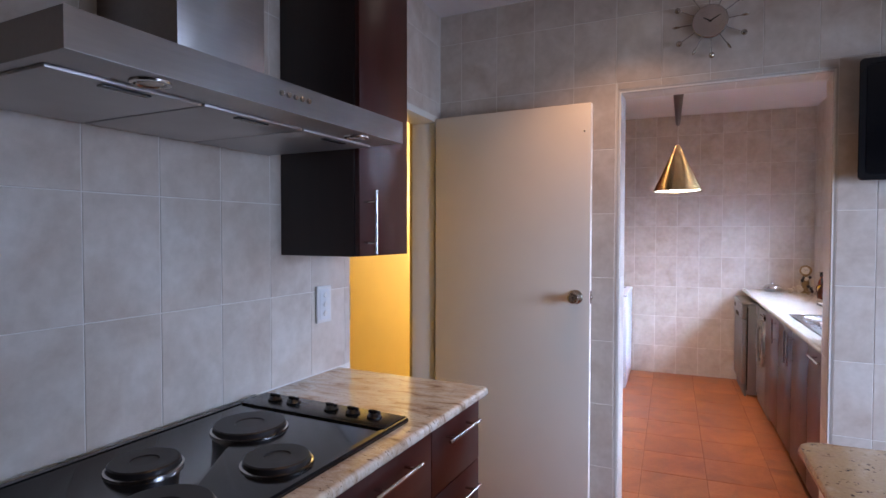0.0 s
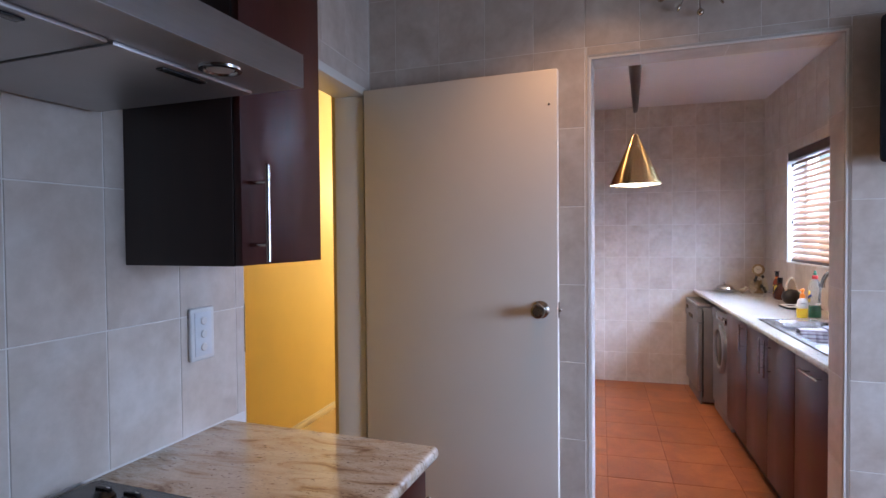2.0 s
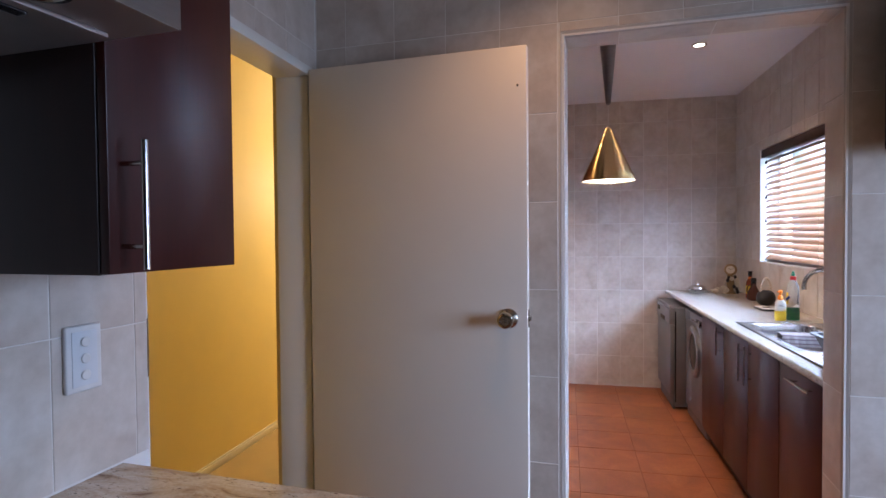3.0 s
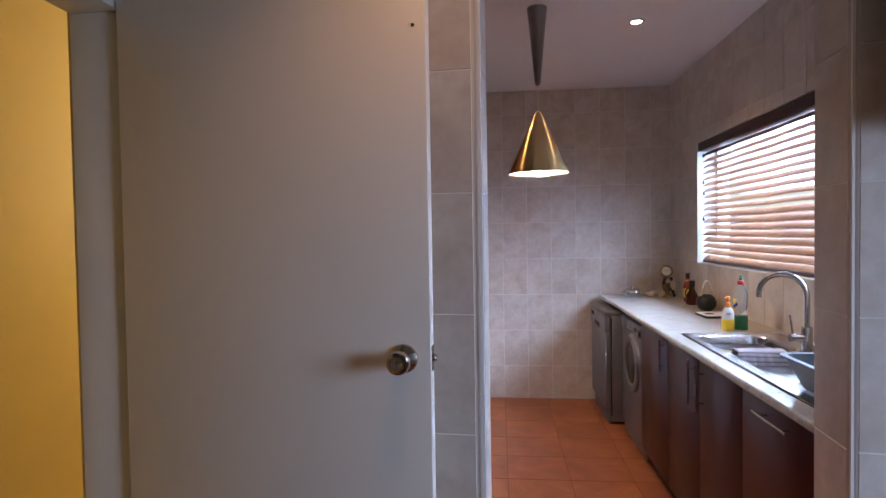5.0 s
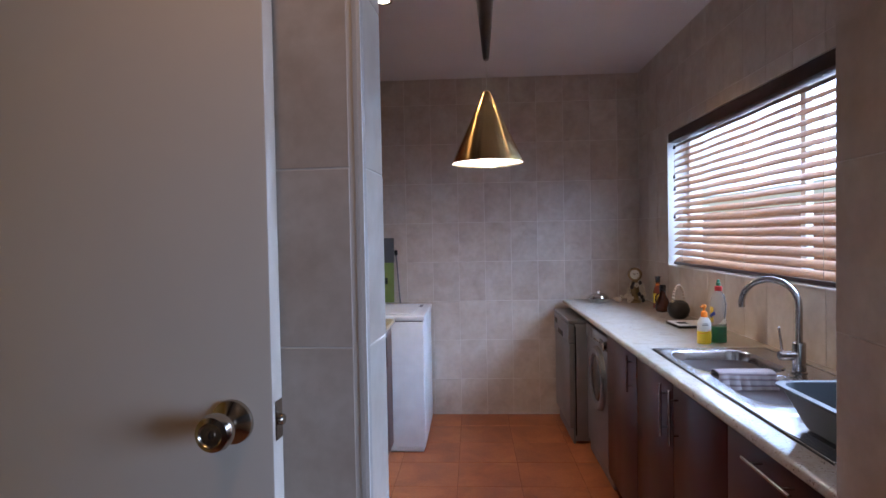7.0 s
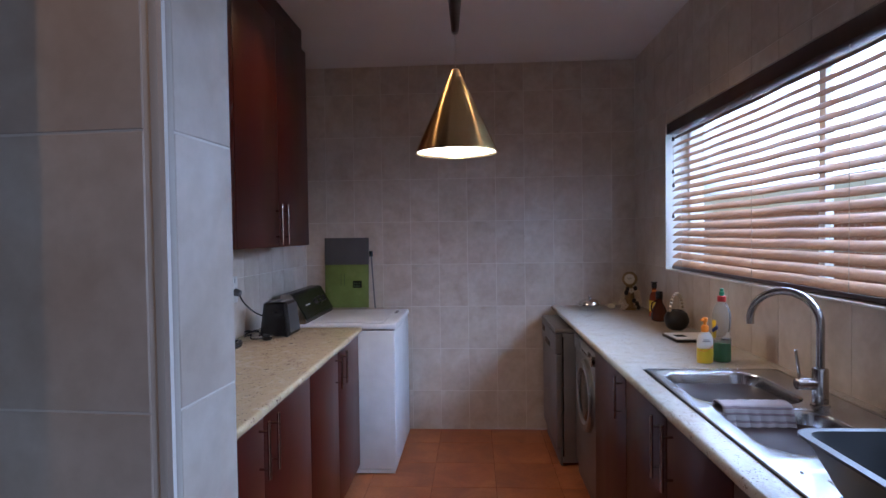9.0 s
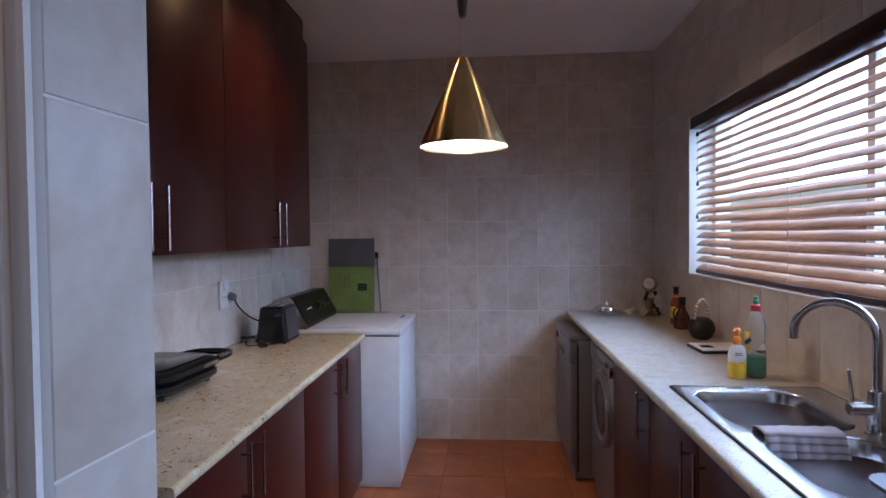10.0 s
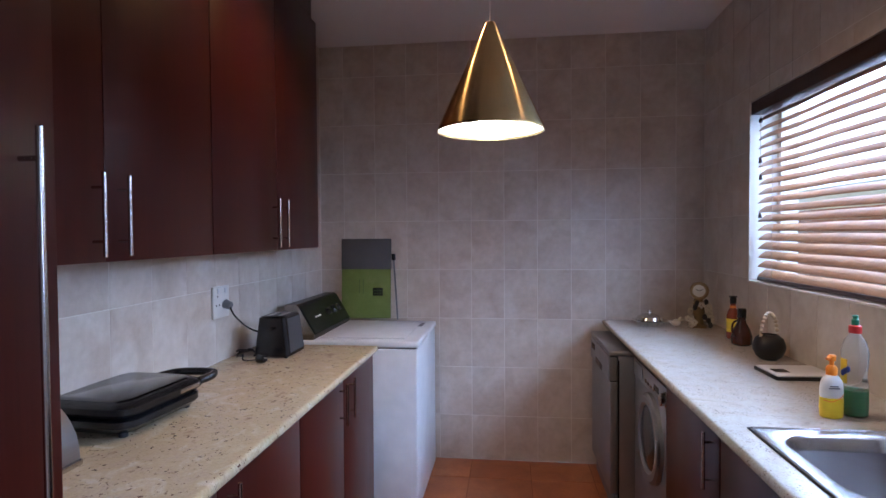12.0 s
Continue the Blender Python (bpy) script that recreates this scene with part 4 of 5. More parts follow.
blind = thing("venetian_blind", (XR + 0.06, (WY0 + WY1) / 2, WZ0), "copper brown wooden venetian blind, lowered and half open", "blind")
BY0, BY1 = WY0 + 0.015, WY1 - 0.045
part("headrail", B(XR + 0.004, XR + 0.075, WY0 + 0.010, WY1 - 0.010, WZ1 - 0.064, WZ1 - 0.003, bevel=0.003), DARKWOOD, blind, "dark wooden pelmet")
NS = 18
z_top, z_bot = WZ1 - 0.090, WZ0 + 0.045
slat_mesh = None
tilt = radians(-39)
for k in range(NS):
    z = z_top + (z_bot - z_top) * k / (NS - 1)
    if slat_mesh is None:
        bm = bmesh.new()
        nseg, hw = 6, 0.025
        top, bot = [], []
        for i in range(nseg + 1):
            u = -hw + 2 * hw * i / nseg
            crown = 0.0025 * (1 - (u / hw) ** 2)
            top.append((u, crown + 0.0014))
            bot.append((u, crown - 0.0014))
        prof = top + bot[::-1]
        segs = 13
        loops = []
        for j in range(segs + 1):
            y = (BY1 - BY0) * (j / segs - 0.5)
            sag = 0.002 * math.sin(j * 2.1)
            loops.append([(x, y, zz + sag) for x, zz in prof])
        skin(bm, loops)
        slat_mesh = finish(bm, SLAT, "slat")
    s = new("slat", slat_mesh)
    s.parent = blind
    s.matrix_parent_inverse = blind.matrix_basis.inverted()
    s.matrix_basis = Matrix.Translation((XR + 0.045, (BY0 + BY1) / 2, z + random.uniform(-0.0015, 0.0015))) @ Euler((random.uniform(-0.0008, 0.0008), tilt + random.uniform(-0.03, 0.03), 0)).to_matrix().to_4x4()
part("bottom_rail", B(XR + 0.020, XR + 0.070, BY0, BY1, WZ0 + 0.010, WZ0 + 0.028, bevel=0.003), DARKWOOD, blind)
for y in (3.45, 4.10, 4.72, 5.52):
    bm = bmesh.new()
    for dx in (0.021, 0.069):
        rod(bm, (XR + dx, y, WZ0 + 0.025), (XR + dx, y, WZ1 - 0.07), 0.0011, n=6)
    part("ladder_cord", bm, BEAD, blind)
for y, z in ((5.62, 1.97), (5.62, 1.78), (5.615, 1.70), (5.62, 1.52)):
    bm = bmesh.new()
    lathe(bm, [(0.003, 0.022), (0.006, 0.016), (0.009, 0.0), (0.006, -0.003)][::-1], (XR + 0.010, y, z), 12)
    tas = part("tassel", bm, DARKWOOD, blind, "small dark wooden cord tassel")
    bm = bmesh.new()
    rod(bm, (XR + 0.010, y, z + 0.02), (XR + 0.010, y, WZ1 - 0.07), 0.0009, n=6)
    part("cord", bm, BEAD, tas)

# kitchen window out of sight
kw = thing("window_2", (KX + 0.05, 1.35, 0.98), "white framed kitchen window to the yard", "window")
for a in ((0.70, 2.0, 0.98, 1.02), (0.70, 2.0, 1.92, 1.96), (0.70, 0.74, 1.02, 1.92), (1.96, 2.0, 1.02, 1.92)):
    part("window_frame", B(KX + 0.05, KX + 0.09, *a, bevel=0.003), FRAMEP, kw)

# ---- white top-loading washing machine ----
wm = thing("washing_machine", (-0.52, 5.90, 0), "white top-loading washing machine with a dark slanted control panel", "washing machine")
part("body", B(-0.86, -0.190, 5.565, 6.24, 0.03, 0.868, bevel=0.008, segs=3), WHITE, wm)
part("base", B(-0.85, -0.204, 5.578, 6.23, 0.0, 0.03), WHITE, wm)
part("foot_strip", B(-0.83, -0.22, 5.559, 5.5645, 0.012, 0.030), WHITE, wm)
part("seam", B(-0.855, -0.195, 5.570, 6.235, 0.868, 0.875), GREY, wm)
part("top", B(-0.86, -0.183, 5.560, 6.245, 0.875, 0.908, bevel=0.010, segs=4), WHITE, wm)
ld = part("lid", B(-0.715, -0.262, 5.62, 6.19, 0.9082, 0.915, bevel=0.005, segs=3), WHITE, wm)
part("lid_groove", B(-0.261, -0.240, 6.03, 6.15, 0.9082, 0.9105), GREY, ld)
bm = bmesh.new()
prof = [(-0.885, 0.908), (-0.732, 0.908), (-0.728, 0.932), (-0.812, 1.078), (-0.826, 1.088), (-0.885, 1.088)]
skin(bm, [[(x, y, z) for x, z in prof] for y in (5.575, 6.205)])
con = part("console", bm, BLACK, wm)
u = (Vector((-0.812, 0, 1.078)) - Vector((-0.728, 0, 0.932))).normalized()
nrm = Vector((u.z, 0, -u.x))
bm = bmesh.new()
c0, c1 = Vector((-0.731, 0, 0.939)), Vector((-0.810, 0, 1.073))
skin(bm, [[Vector((p.x, y, p.z)) + nrm * o for p, o in ((c0, 0.0005), (c0, 0.003), (c1, 0.003), (c1, 0.0005))] for y in (5.587, 6.193)])
part("fascia", bm, BLACK, con)
for y in (5.575, 6.205):
    bm = bmesh.new()
    skin(bm, [[(x, yy, z) for x, z in prof] for yy in (y - 0.006 if y < 6 else y, y if y < 6 else y + 0.006)])
    part("end_cap", bm, CHROME, con)
for y, r in ((5.93, 0.022), (6.02, 0.026), (6.11, 0.022)):
    p = c0.lerp(c1, 0.52) + Vector((0, y, 0)) + nrm * 0.003
    bm = bmesh.new()
    rod(bm, p, p + nrm * 0.016, r, r * 0.85, n=20, chamfer=0.002)
    part("dial", bm, BLACK, con)
    bm = bmesh.new()
    rod(bm, p, p + nrm * 0.002, r + 0.004, n=20)
    part("dial_ring", bm, CHROME, con)
for y in (5.71, 5.74, 5.77):
    p = c0.lerp(c1, 0.5) + nrm * 0.0031
    part("mark", B(p.x - 0.003, p.x + 0.003, y - 0.010, y + 0.010, p.z - 0.004, p.z + 0.004), PLASTIC, con)

# ---- silver front loader ----
fl = thing("washing_machine", (1.15, 5.267, 0), "silver front-loading washing machine under the worktop", "washing machine")
part("body", B(0.885, 1.43, 4.959, 5.585, 0.015, 0.850, bevel=0.008, segs=3), SILVER, fl)
part("front", B(0.868, 0.886, 4.961, 5.583, 0.085, 0.848, bevel=0.006, segs=3), SILVER, fl)
part("kick_panel", B(0.880, 0.90, 4.967, 5.577, 0.012, 0.083, bevel=0.004), SILVER, fl)
fc = part("fascia", B(0.862, 0.8675, 4.965, 5.579, 0.762, 0.846, bevel=0.003), SILVER, fl)


def disc_x(bm, x, y, z, prof, n=36):
    skin(bm, [[(x - h, y + r * math.cos(2 * math.pi * i / n), z + r * math.sin(2 * math.pi * i / n)) for i in range(n)] for r, h in prof])


bm = bmesh.new()
DYC, DZC = 5.248, 0.565
disc_x(bm, 0.868, DYC, DZC, [(0.192, 0.0), (0.190, 0.016), (0.178, 0.026), (0.150, 0.026), (0.140, 0.016), (0.138, 0.0)])
dr = part("door", bm, SILVER, fl, "round silver porthole door")
bm = bmesh.new()
disc_x(bm, 0.868, DYC, DZC, [(0.139, 0.004), (0.135, 0.016), (0.11, 0.024), (0.05, 0.028), (0.001, 0.029)])
part("glass", bm, GLOSS, dr)
part("handle", B(0.838, 0.846, DYC - 0.195, DYC - 0.165, DZC - 0.05, DZC + 0.05, bevel=0.003), SILVER, dr)
bm = bmesh.new()
disc_x(bm, 0.862, 5.014, 0.800, [(0.030, 0), (0.029, 0.004), (0.025, 0.006), (0.026, 0.020), (0.022, 0.023), (0.001, 0.023)], 28)
part("dial", bm, CHROME, fc)
for k in range(4):
    bm = bmesh.new()
    disc_x(bm, 0.862, 5.197 + 0.045 * k, 0.790, [(0.009, 0), (0.008, 0.003), (0.001, 0.0035)], 14)
    part("button", bm, CHROME, fc)
part("drawer", B(0.858, 0.8622, 5.397, 5.562, 0.775, 0.835, bevel=0.002), SILVER, fc)
part("display", B(0.8605, 0.8622, 5.117, 5.187, 0.79, 0.815), BLACK, fc)
for y in (5.007, 5.537):
    bm = bmesh.new()
    rod(bm, (0.93, y, 0), (0.93, y, 0.016), 0.02, n=14)
    part("foot", bm, RUBBER, fl)

fl.matrix_basis = Matrix.Translation((0.017, 0.030, 0)) @ fl.matrix_basis

# ---- dishwasher, a little askew ----
dw = new("dishwasher")
dw.matrix_basis = Matrix.Translation((0.778, 5.706, 0)) @ pose(0, 0, 0, 0, 0, 0.6)
tagged(dw, "silver freestanding dishwasher standing a little askew beside the tiled end wall", "dishwasher")


def dpart(name, bm, mat, label=""):
    ob = new(name, finish(bm, mat, name))
    ob.parent = dw
    return tagged(ob, label)


dpart("body", B(0.045, 0.58, 0.0, 0.595, 0.02, 0.822, bevel=0.004), SILVER)
dpart("top", B(-0.002, 0.585, -0.003, 0.598, 0.823, 0.850, bevel=0.008, segs=3), SILVER)
dpart("door", B(0.005, 0.043, 0.003, 0.592, 0.11, 0.69, bevel=0.006, segs=3), SILVER)
dpart("control_panel", B(-0.003, 0.043, 0.003, 0.592, 0.694, 0.820, bevel=0.008, segs=3), SILVER)
# flat black plate paints the shade of a handle recess; nothing is cut in
dpart("recess_shade", B(-0.0045, -0.0028, 0.20, 0.40, 0.70, 0.735, bevel=0.0005), BLACK)
dpart("display", B(-0.0045, -0.0028, 0.44, 0.55, 0.76, 0.795, bevel=0.0005), BLACK)
dpart("kick_plate", B(0.03, 0.045, 0.01, 0.585, 0.0, 0.105, bevel=0.002), GREY)
dpart("side_trim", B(0.0435, 0.0495, -0.0035, 0.0, 0.06, 0.80), BLACK)

# ---- things on the east worktop ----
ZT = ZC


def lathed(name, label, category, at, pieces):
    t = thing(name, at, label, category)
    for nm, prof, mat, n in pieces:
        bm = bmesh.new()
        lathe(bm, prof, at, n)
        part(nm, bm, mat, t)
    return t


lathed("serving_dish", "small round stainless dish with a domed lid", "dish", (1.07, 6.10, ZT), [
    ("base", [(0.050, 0), (0.068, 0.010), (0.084, 0.024), (0.098, 0.030), (0.098, 0.034), (0.074, 0.033)], POLISHED, 32),
    ("lid", [(0.076, 0.0342), (0.067, 0.052), (0.040, 0.066), (0.010, 0.070), (0.008, 0.077), (0.014, 0.084), (0.007, 0.092), (0.001, 0.093)], POLISHED, 32)])
fig = thing("mantel_clock", (1.325, 6.06, ZT), "small antique brass ornamental clock on a flowered stand", "clock")
bm = bmesh.new()
lathe(bm, [(0.045, 0), (0.046, 0.012), (0.030, 0.022), (0.022, 0.05), (0.032, 0.085), (0.026, 0.14), (0.018, 0.165)], (1.325, 6.06, ZT), 18)
part("stand", bm, GOLDISH, fig)
bm = bmesh.new()
q = Matrix.Translation((1.325, 6.05, ZT + 0.205)) @ pose(0, 0, 0, 90, 0, -28)
skin(bm, [[q @ Vector((r * math.cos(2 * math.pi * i / 24), r * math.sin(2 * math.pi * i / 24), h)) for i in range(24)] for r, h in [(0.040, -0.02), (0.050, -0.01), (0.050, 0.008), (0.042, 0.014), (0.034, 0.010)]])
cs = part("case", bm, GOLDISH, fig)
bm = bmesh.new()
skin(bm, [[q @ Vector((r * math.cos(2 * math.pi * i / 24), r * math.sin(2 * math.pi * i / 24), h)) for i in range(24)] for r, h in [(0.0335, 0.0102), (0.0335, 0.0112)]])
part("dial", bm, CREAM, cs)
bm = bmesh.new()
for a, L in ((0.4, 0.024), (2.6, 0.017)):
    rod(bm, q @ Vector((0, 0, 0.012)), q @ Vector((L * math.cos(a), L * math.sin(a), 0.012)), 0.0014, n=6)
part("hand", bm, BLACK, cs)
rr = random.Random(5)
for k in range(30):
    a, h = rr.uniform(0, 6.28), rr.uniform(0.0, 0.135)
    rad = 0.062 - 0.20 * h + rr.uniform(-0.006, 0.006)
    p = (1.325 + rad * math.cos(a), 6.05 + rad * math.sin(a), ZT + 0.016 + h)
    bm = bmesh.new()
    if k % 3:
        for j in range(5):
            b = 2 * math.pi * j / 5 + a
            ball(bm, (p[0] + 0.011 * math.cos(b), p[1] - 0.004, p[2] + 0.011 * math.sin(b)), 0.0085, 7)
        part("flower", bm, CREAM, fig, "cream porcelain flower")
    else:
        ball(bm, p, 0.013, 8, sz=1.3)
        part("leaf", bm, IRON, fig, "dark leaf")
st = thing("figurine", (1.215, 6.10, ZT), "small cream porcelain bird figurine", "ornament")
bm = bmesh.new()
ball(bm, (1.215, 6.10, ZT + 0.018), 0.019, 12, sx=1.4)
ball(bm, (1.238, 6.098, ZT + 0.038), 0.012, 10)
rod(bm, (1.248, 6.098, ZT + 0.038), (1.258, 6.098, ZT + 0.036), 0.003, 0.001, n=6)
rod(bm, (1.192, 6.10, ZT + 0.02), (1.172, 6.10, ZT + 0.03), 0.008, 0.003, n=8)
part("body", bm, CREAM, st)
sb = lathed("sauce_bottle", "tall red sauce bottle with a yellow label and dark cap", "bottle", (1.383, 5.73, ZT), [
    ("bottle", [(0.026, 0), (0.030, 0.004), (0.030, 0.11), (0.024, 0.135), (0.013, 0.155), (0.012, 0.175)], SAUCE, 24),
    ("label", [(0.0304, 0.035), (0.0304, 0.10)], LEMON, 24),
    ("neck_band", [(0.0145, 0.15), (0.0145, 0.165)], ORANGE, 20),
    ("cap", [(0.015, 0.175), (0.015, 0.200), (0.010, 0.203), (0.019, 0.205), (0.019, 0.212), (0.001, 0.214)], BLACK, 20)])
dc = lathed("syrup_jug", "dark amber glass jug with a black stopper", "jug", (1.358, 5.56, ZT), [
    ("jug", [(0.036, 0), (0.044, 0.008), (0.046, 0.04), (0.036, 0.075), (0.020, 0.105), (0.017, 0.125), (0.021, 0.132)], AMBER, 26),
    ("stopper", [(0.019, 0.1325), (0.020, 0.165), (0.017, 0.172), (0.001, 0.173)], BLACK, 20)])
bm = bmesh.new()
tube(bm, smooth_path([(1.341, 5.546, ZT + 0.12), (1.308, 5.525, ZT + 0.11), (1.301, 5.522, ZT + 0.075), (1.318, 5.535, ZT + 0.045)]), 0.0045, 8)
part("handle", bm, AMBER, dc)
pot = lathed("round_pot", "round matt black pot with a pale beaded handle", "pot", (1.350, 5.262, ZT), [
    ("pot", [(0.030, 0), (0.050, 0.014), (0.0615, 0.042), (0.062, 0.06), (0.052, 0.088), (0.035, 0.102), (0.030, 0.104), (0.029, 0.098)], IRON, 30)])
for k in range(15):
    a = math.pi * k / 14
    bm = bmesh.new()
    ball(bm, (1.350 - 0.036 * math.cos(a), 5.262 - 0.01 * math.cos(a), ZT + 0.100 + 0.092 * math.sin(a)), 0.0085, 10)
    part("bead", bm, BEAD, pot)
sc = new("kitchen_scale")
sc.matrix_basis = Matrix.Translation((1.325, 4.992, ZT)) @ pose(0, 0, 0, 0, 0, 2)
tagged(sc, "flat white and black digital kitchen scale", "scale")


def spart(name, bm, mat):
    ob = new(name, finish(bm, mat, name))
    ob.parent = sc
    return ob


spart("base", B(-0.108, 0.108, -0.088, 0.088, 0, 0.0122, bevel=0.003), BLACK)
spart("plate", B(-0.103, 0.103, -0.083, 0.083, 0.0125, 0.0185, bevel=0.002), WHITE)
spart("display", B(-0.085, -0.035, -0.035, 0.015, 0.0186, 0.0194), BLACK)
SPX, SPY = 1.190, 4.505
sp = thing("soap_bottle", (SPX, SPY, ZT), "white pump soap bottle with yellow liquid and an orange cap", "bottle")
for nm, prof, mat in (("bottle", [(0.028, 0.058), (0.0305, 0.062), (0.0305, 0.085), (0.027, 0.105), (0.019, 0.118), (0.012, 0.122)], PLASTIC),
                      ("lower_label", [(0.026, 0), (0.030, 0.004), (0.0315, 0.03), (0.0308, 0.058)], LEMON),
                      ("cap", [(0.014, 0.1222), (0.015, 0.140), (0.011, 0.148), (0.006, 0.150), (0.006, 0.162)], ORANGE)):
    bm = bmesh.new()
    lathe(bm, prof, (SPX, SPY, ZT), 26, sy=0.72 if nm != "cap" else 1.0)
    part(nm, bm, mat, sp)
bm = bmesh.new()
lathe(bm, [(0.010, 0.162), (0.011, 0.175), (0.008, 0.179)], (SPX, SPY, ZT), 16)
rod(bm, (SPX, SPY, ZT + 0.172), (SPX - 0.02, SPY - 0.012, ZT + 0.170), 0.005, 0.004, n=10)
part("pump", bm, ORANGE, sp)
bm = bmesh.new()
for k, (w, z) in enumerate(((0.011, 0.092), (0.014, 0.086))):
    box(bm, SPX - w - 0.004, SPX + w - 0.004, SPY - 0.0235, SPY - 0.0215, ZT + z, ZT + z + 0.0028)
part("print", bm, GREY, sp)
bm = bmesh.new()
tube(bm, smooth_path([(SPX - 0.027, SPY - 0.012, ZT + 0.052), (SPX - 0.01, SPY - 0.0225, ZT + 0.050), (SPX + 0.012, SPY - 0.0218, ZT + 0.060), (SPX + 0.027, SPY - 0.010, ZT + 0.068)]), 0.0014, 6)
part("swirl", bm, ORANGE, sp)
DPX, DPY = 1.265, 4.53
dl = thing("dish_soap_bottle", (DPX, DPY, ZT), "clear dish soap bottle a third full of green liquid", "bottle")
for nm, prof, mat in (("bottle", [(0.0305, 0), (0.034, 0.004), (0.034, 0.09), (0.030, 0.115), (0.033, 0.15), (0.034, 0.185), (0.027, 0.215), (0.015, 0.232), (0.013, 0.24)], PET),
                      ("liquid", [(0.029, 0.003), (0.0325, 0.006), (0.0325, 0.075), (0.001, 0.0755)], GREENLIQ),
                      ("collar", [(0.0155, 0.238), (0.0165, 0.240), (0.0165, 0.258), (0.012, 0.261)], RED),
                      ("cap", [(0.009, 0.2612), (0.010, 0.275), (0.006, 0.280), (0.008, 0.288), (0.001, 0.290)], DGREEN)):
    bm = bmesh.new()
    lathe(bm, prof, (DPX, DPY, ZT), 28)
    part(nm, bm, mat, dl)
for z0, z1, mat in ((0.095, 0.165, LEMON),):
    bm = bmesh.new()
    skin(bm, [[(DPX + 0.0348 * math.cos(a), DPY + 0.0348 * math.sin(a), ZT + z) for a in [radians(168 + 7 * i) for i in range(7)]] for z in (z0, z1)], cap0=False, cap1=False, closed=False)
    lb = part("label", bm, mat, dl)
    so = lb.modifiers.new("thickness", "SOLIDIFY")
    so.thickness = 0.0004
bm = bmesh.new()
for k in range(3):
    a = radians(190 + 12 * k)
    ball(bm, (DPX + 0.0352 * math.cos(a), DPY + 0.0352 * math.sin(a), ZT + 0.125 + 0.006 * k), 0.006, 8, sz=1.6)
part("print", bm, plain("blue_print", (0.02, 0.05, 0.25), 0.4), dl)

# ---- things on the west worktop ----
ZW = 0.910
gr = new("contact_grill")
gr.matrix_basis = Matrix.Translation((-0.848, 4.315, ZW)) @ pose(0, 0, 0, 0, 0, -4)
tagged(gr, "black electric contact grill with a chromed lid, closed", "grill")


def gpart(name, bm, mat, label=""):
    ob = new(name, finish(bm, mat, name))
    ob.parent = gr
    return tagged(ob, label)


bm = bmesh.new()
skin(bm, [rrect(-0.115, 0.125, -0.15, 0.15, 0.05, 0.012), rrect(-0.135, 0.145, -0.17, 0.17, 0.055, 0.03), rrect(-0.135, 0.145, -0.17, 0.17, 0.055, 0.048), rrect(-0.125, 0.135, -0.16, 0.16, 0.05, 0.055)])
gpart("base", bm, BLACK)
bm = bmesh.new()
skin(bm, [rrect(-0.130, 0.140, -0.165, 0.165, 0.05, 0.058), rrect(-0.140, 0.150, -0.175, 0.175, 0.05, 0.068), rrect(-0.140, 0.150, -0.175, 0.175, 0.05, 0.084), rrect(-0.12, 0.128, -0.155, 0.155, 0.045, 0.096)])
gpart("lid", bm, BLACK)
bm = bmesh.new()
skin(bm, [rrect(-0.118, 0.122, -0.150, 0.150, 0.04, 0.0965), rrect(-0.112, 0.114, -0.144, 0.144, 0.038, 0.1005)])
gpart("lid_plate", bm, make_steel("dark_polished_plate", (0.16, 0.16, 0.165), 0.12, 0.2), "satin metal lid plate")
bm = bmesh.new()
tube(bm, smooth_path([(-0.02, 0.165, 0.084), (0.02, 0.205, 0.090), (0.10, 0.218, 0.092), (0.145, 0.212, 0.092)]), 0.013, 10)
tube(bm, smooth_path([(0.135, 0.155, 0.080), (0.155, 0.19, 0.088), (0.145, 0.215, 0.092)]), 0.013, 10)
gpart("handle", bm, BLACK)
gpart("lid_badge", B(0.148, 0.1515, 0.04, 0.13, 0.070, 0.082, bevel=0.001), CHROME)
for x in (-0.09, 0.1):
    for y in (-0.13, 0.13):
        bm = bmesh.new()
        rod(bm, (x, y, 0.0), (x, y, 0.014), 0.012, n=12)
        gpart("foot", bm, RUBBER)
bb = thing("bread_bin", (-0.83, 3.83, ZW), "brushed steel roll-top bread bin", "bread bin")
bm = bmesh.new()
prof = [(XL + 0.005, ZW), (-0.735, ZW)] + [(-0.89 + 0.155 * math.cos(radians(a)), ZW + 0.02 + 0.155 * math.sin(radians(a))) for a in range(0, 91, 10)] + [(XL + 0.005, ZW + 0.175)]
skin(bm, [[(x, y, z) for x, z in prof] for y in (3.64, 4.0)])
part("body", bm, STEEL, bb)
part("base_strip", B(-0.735, -0.727, 3.64, 4.0, ZW, ZW + 0.014, bevel=0.002), CHROME, bb)

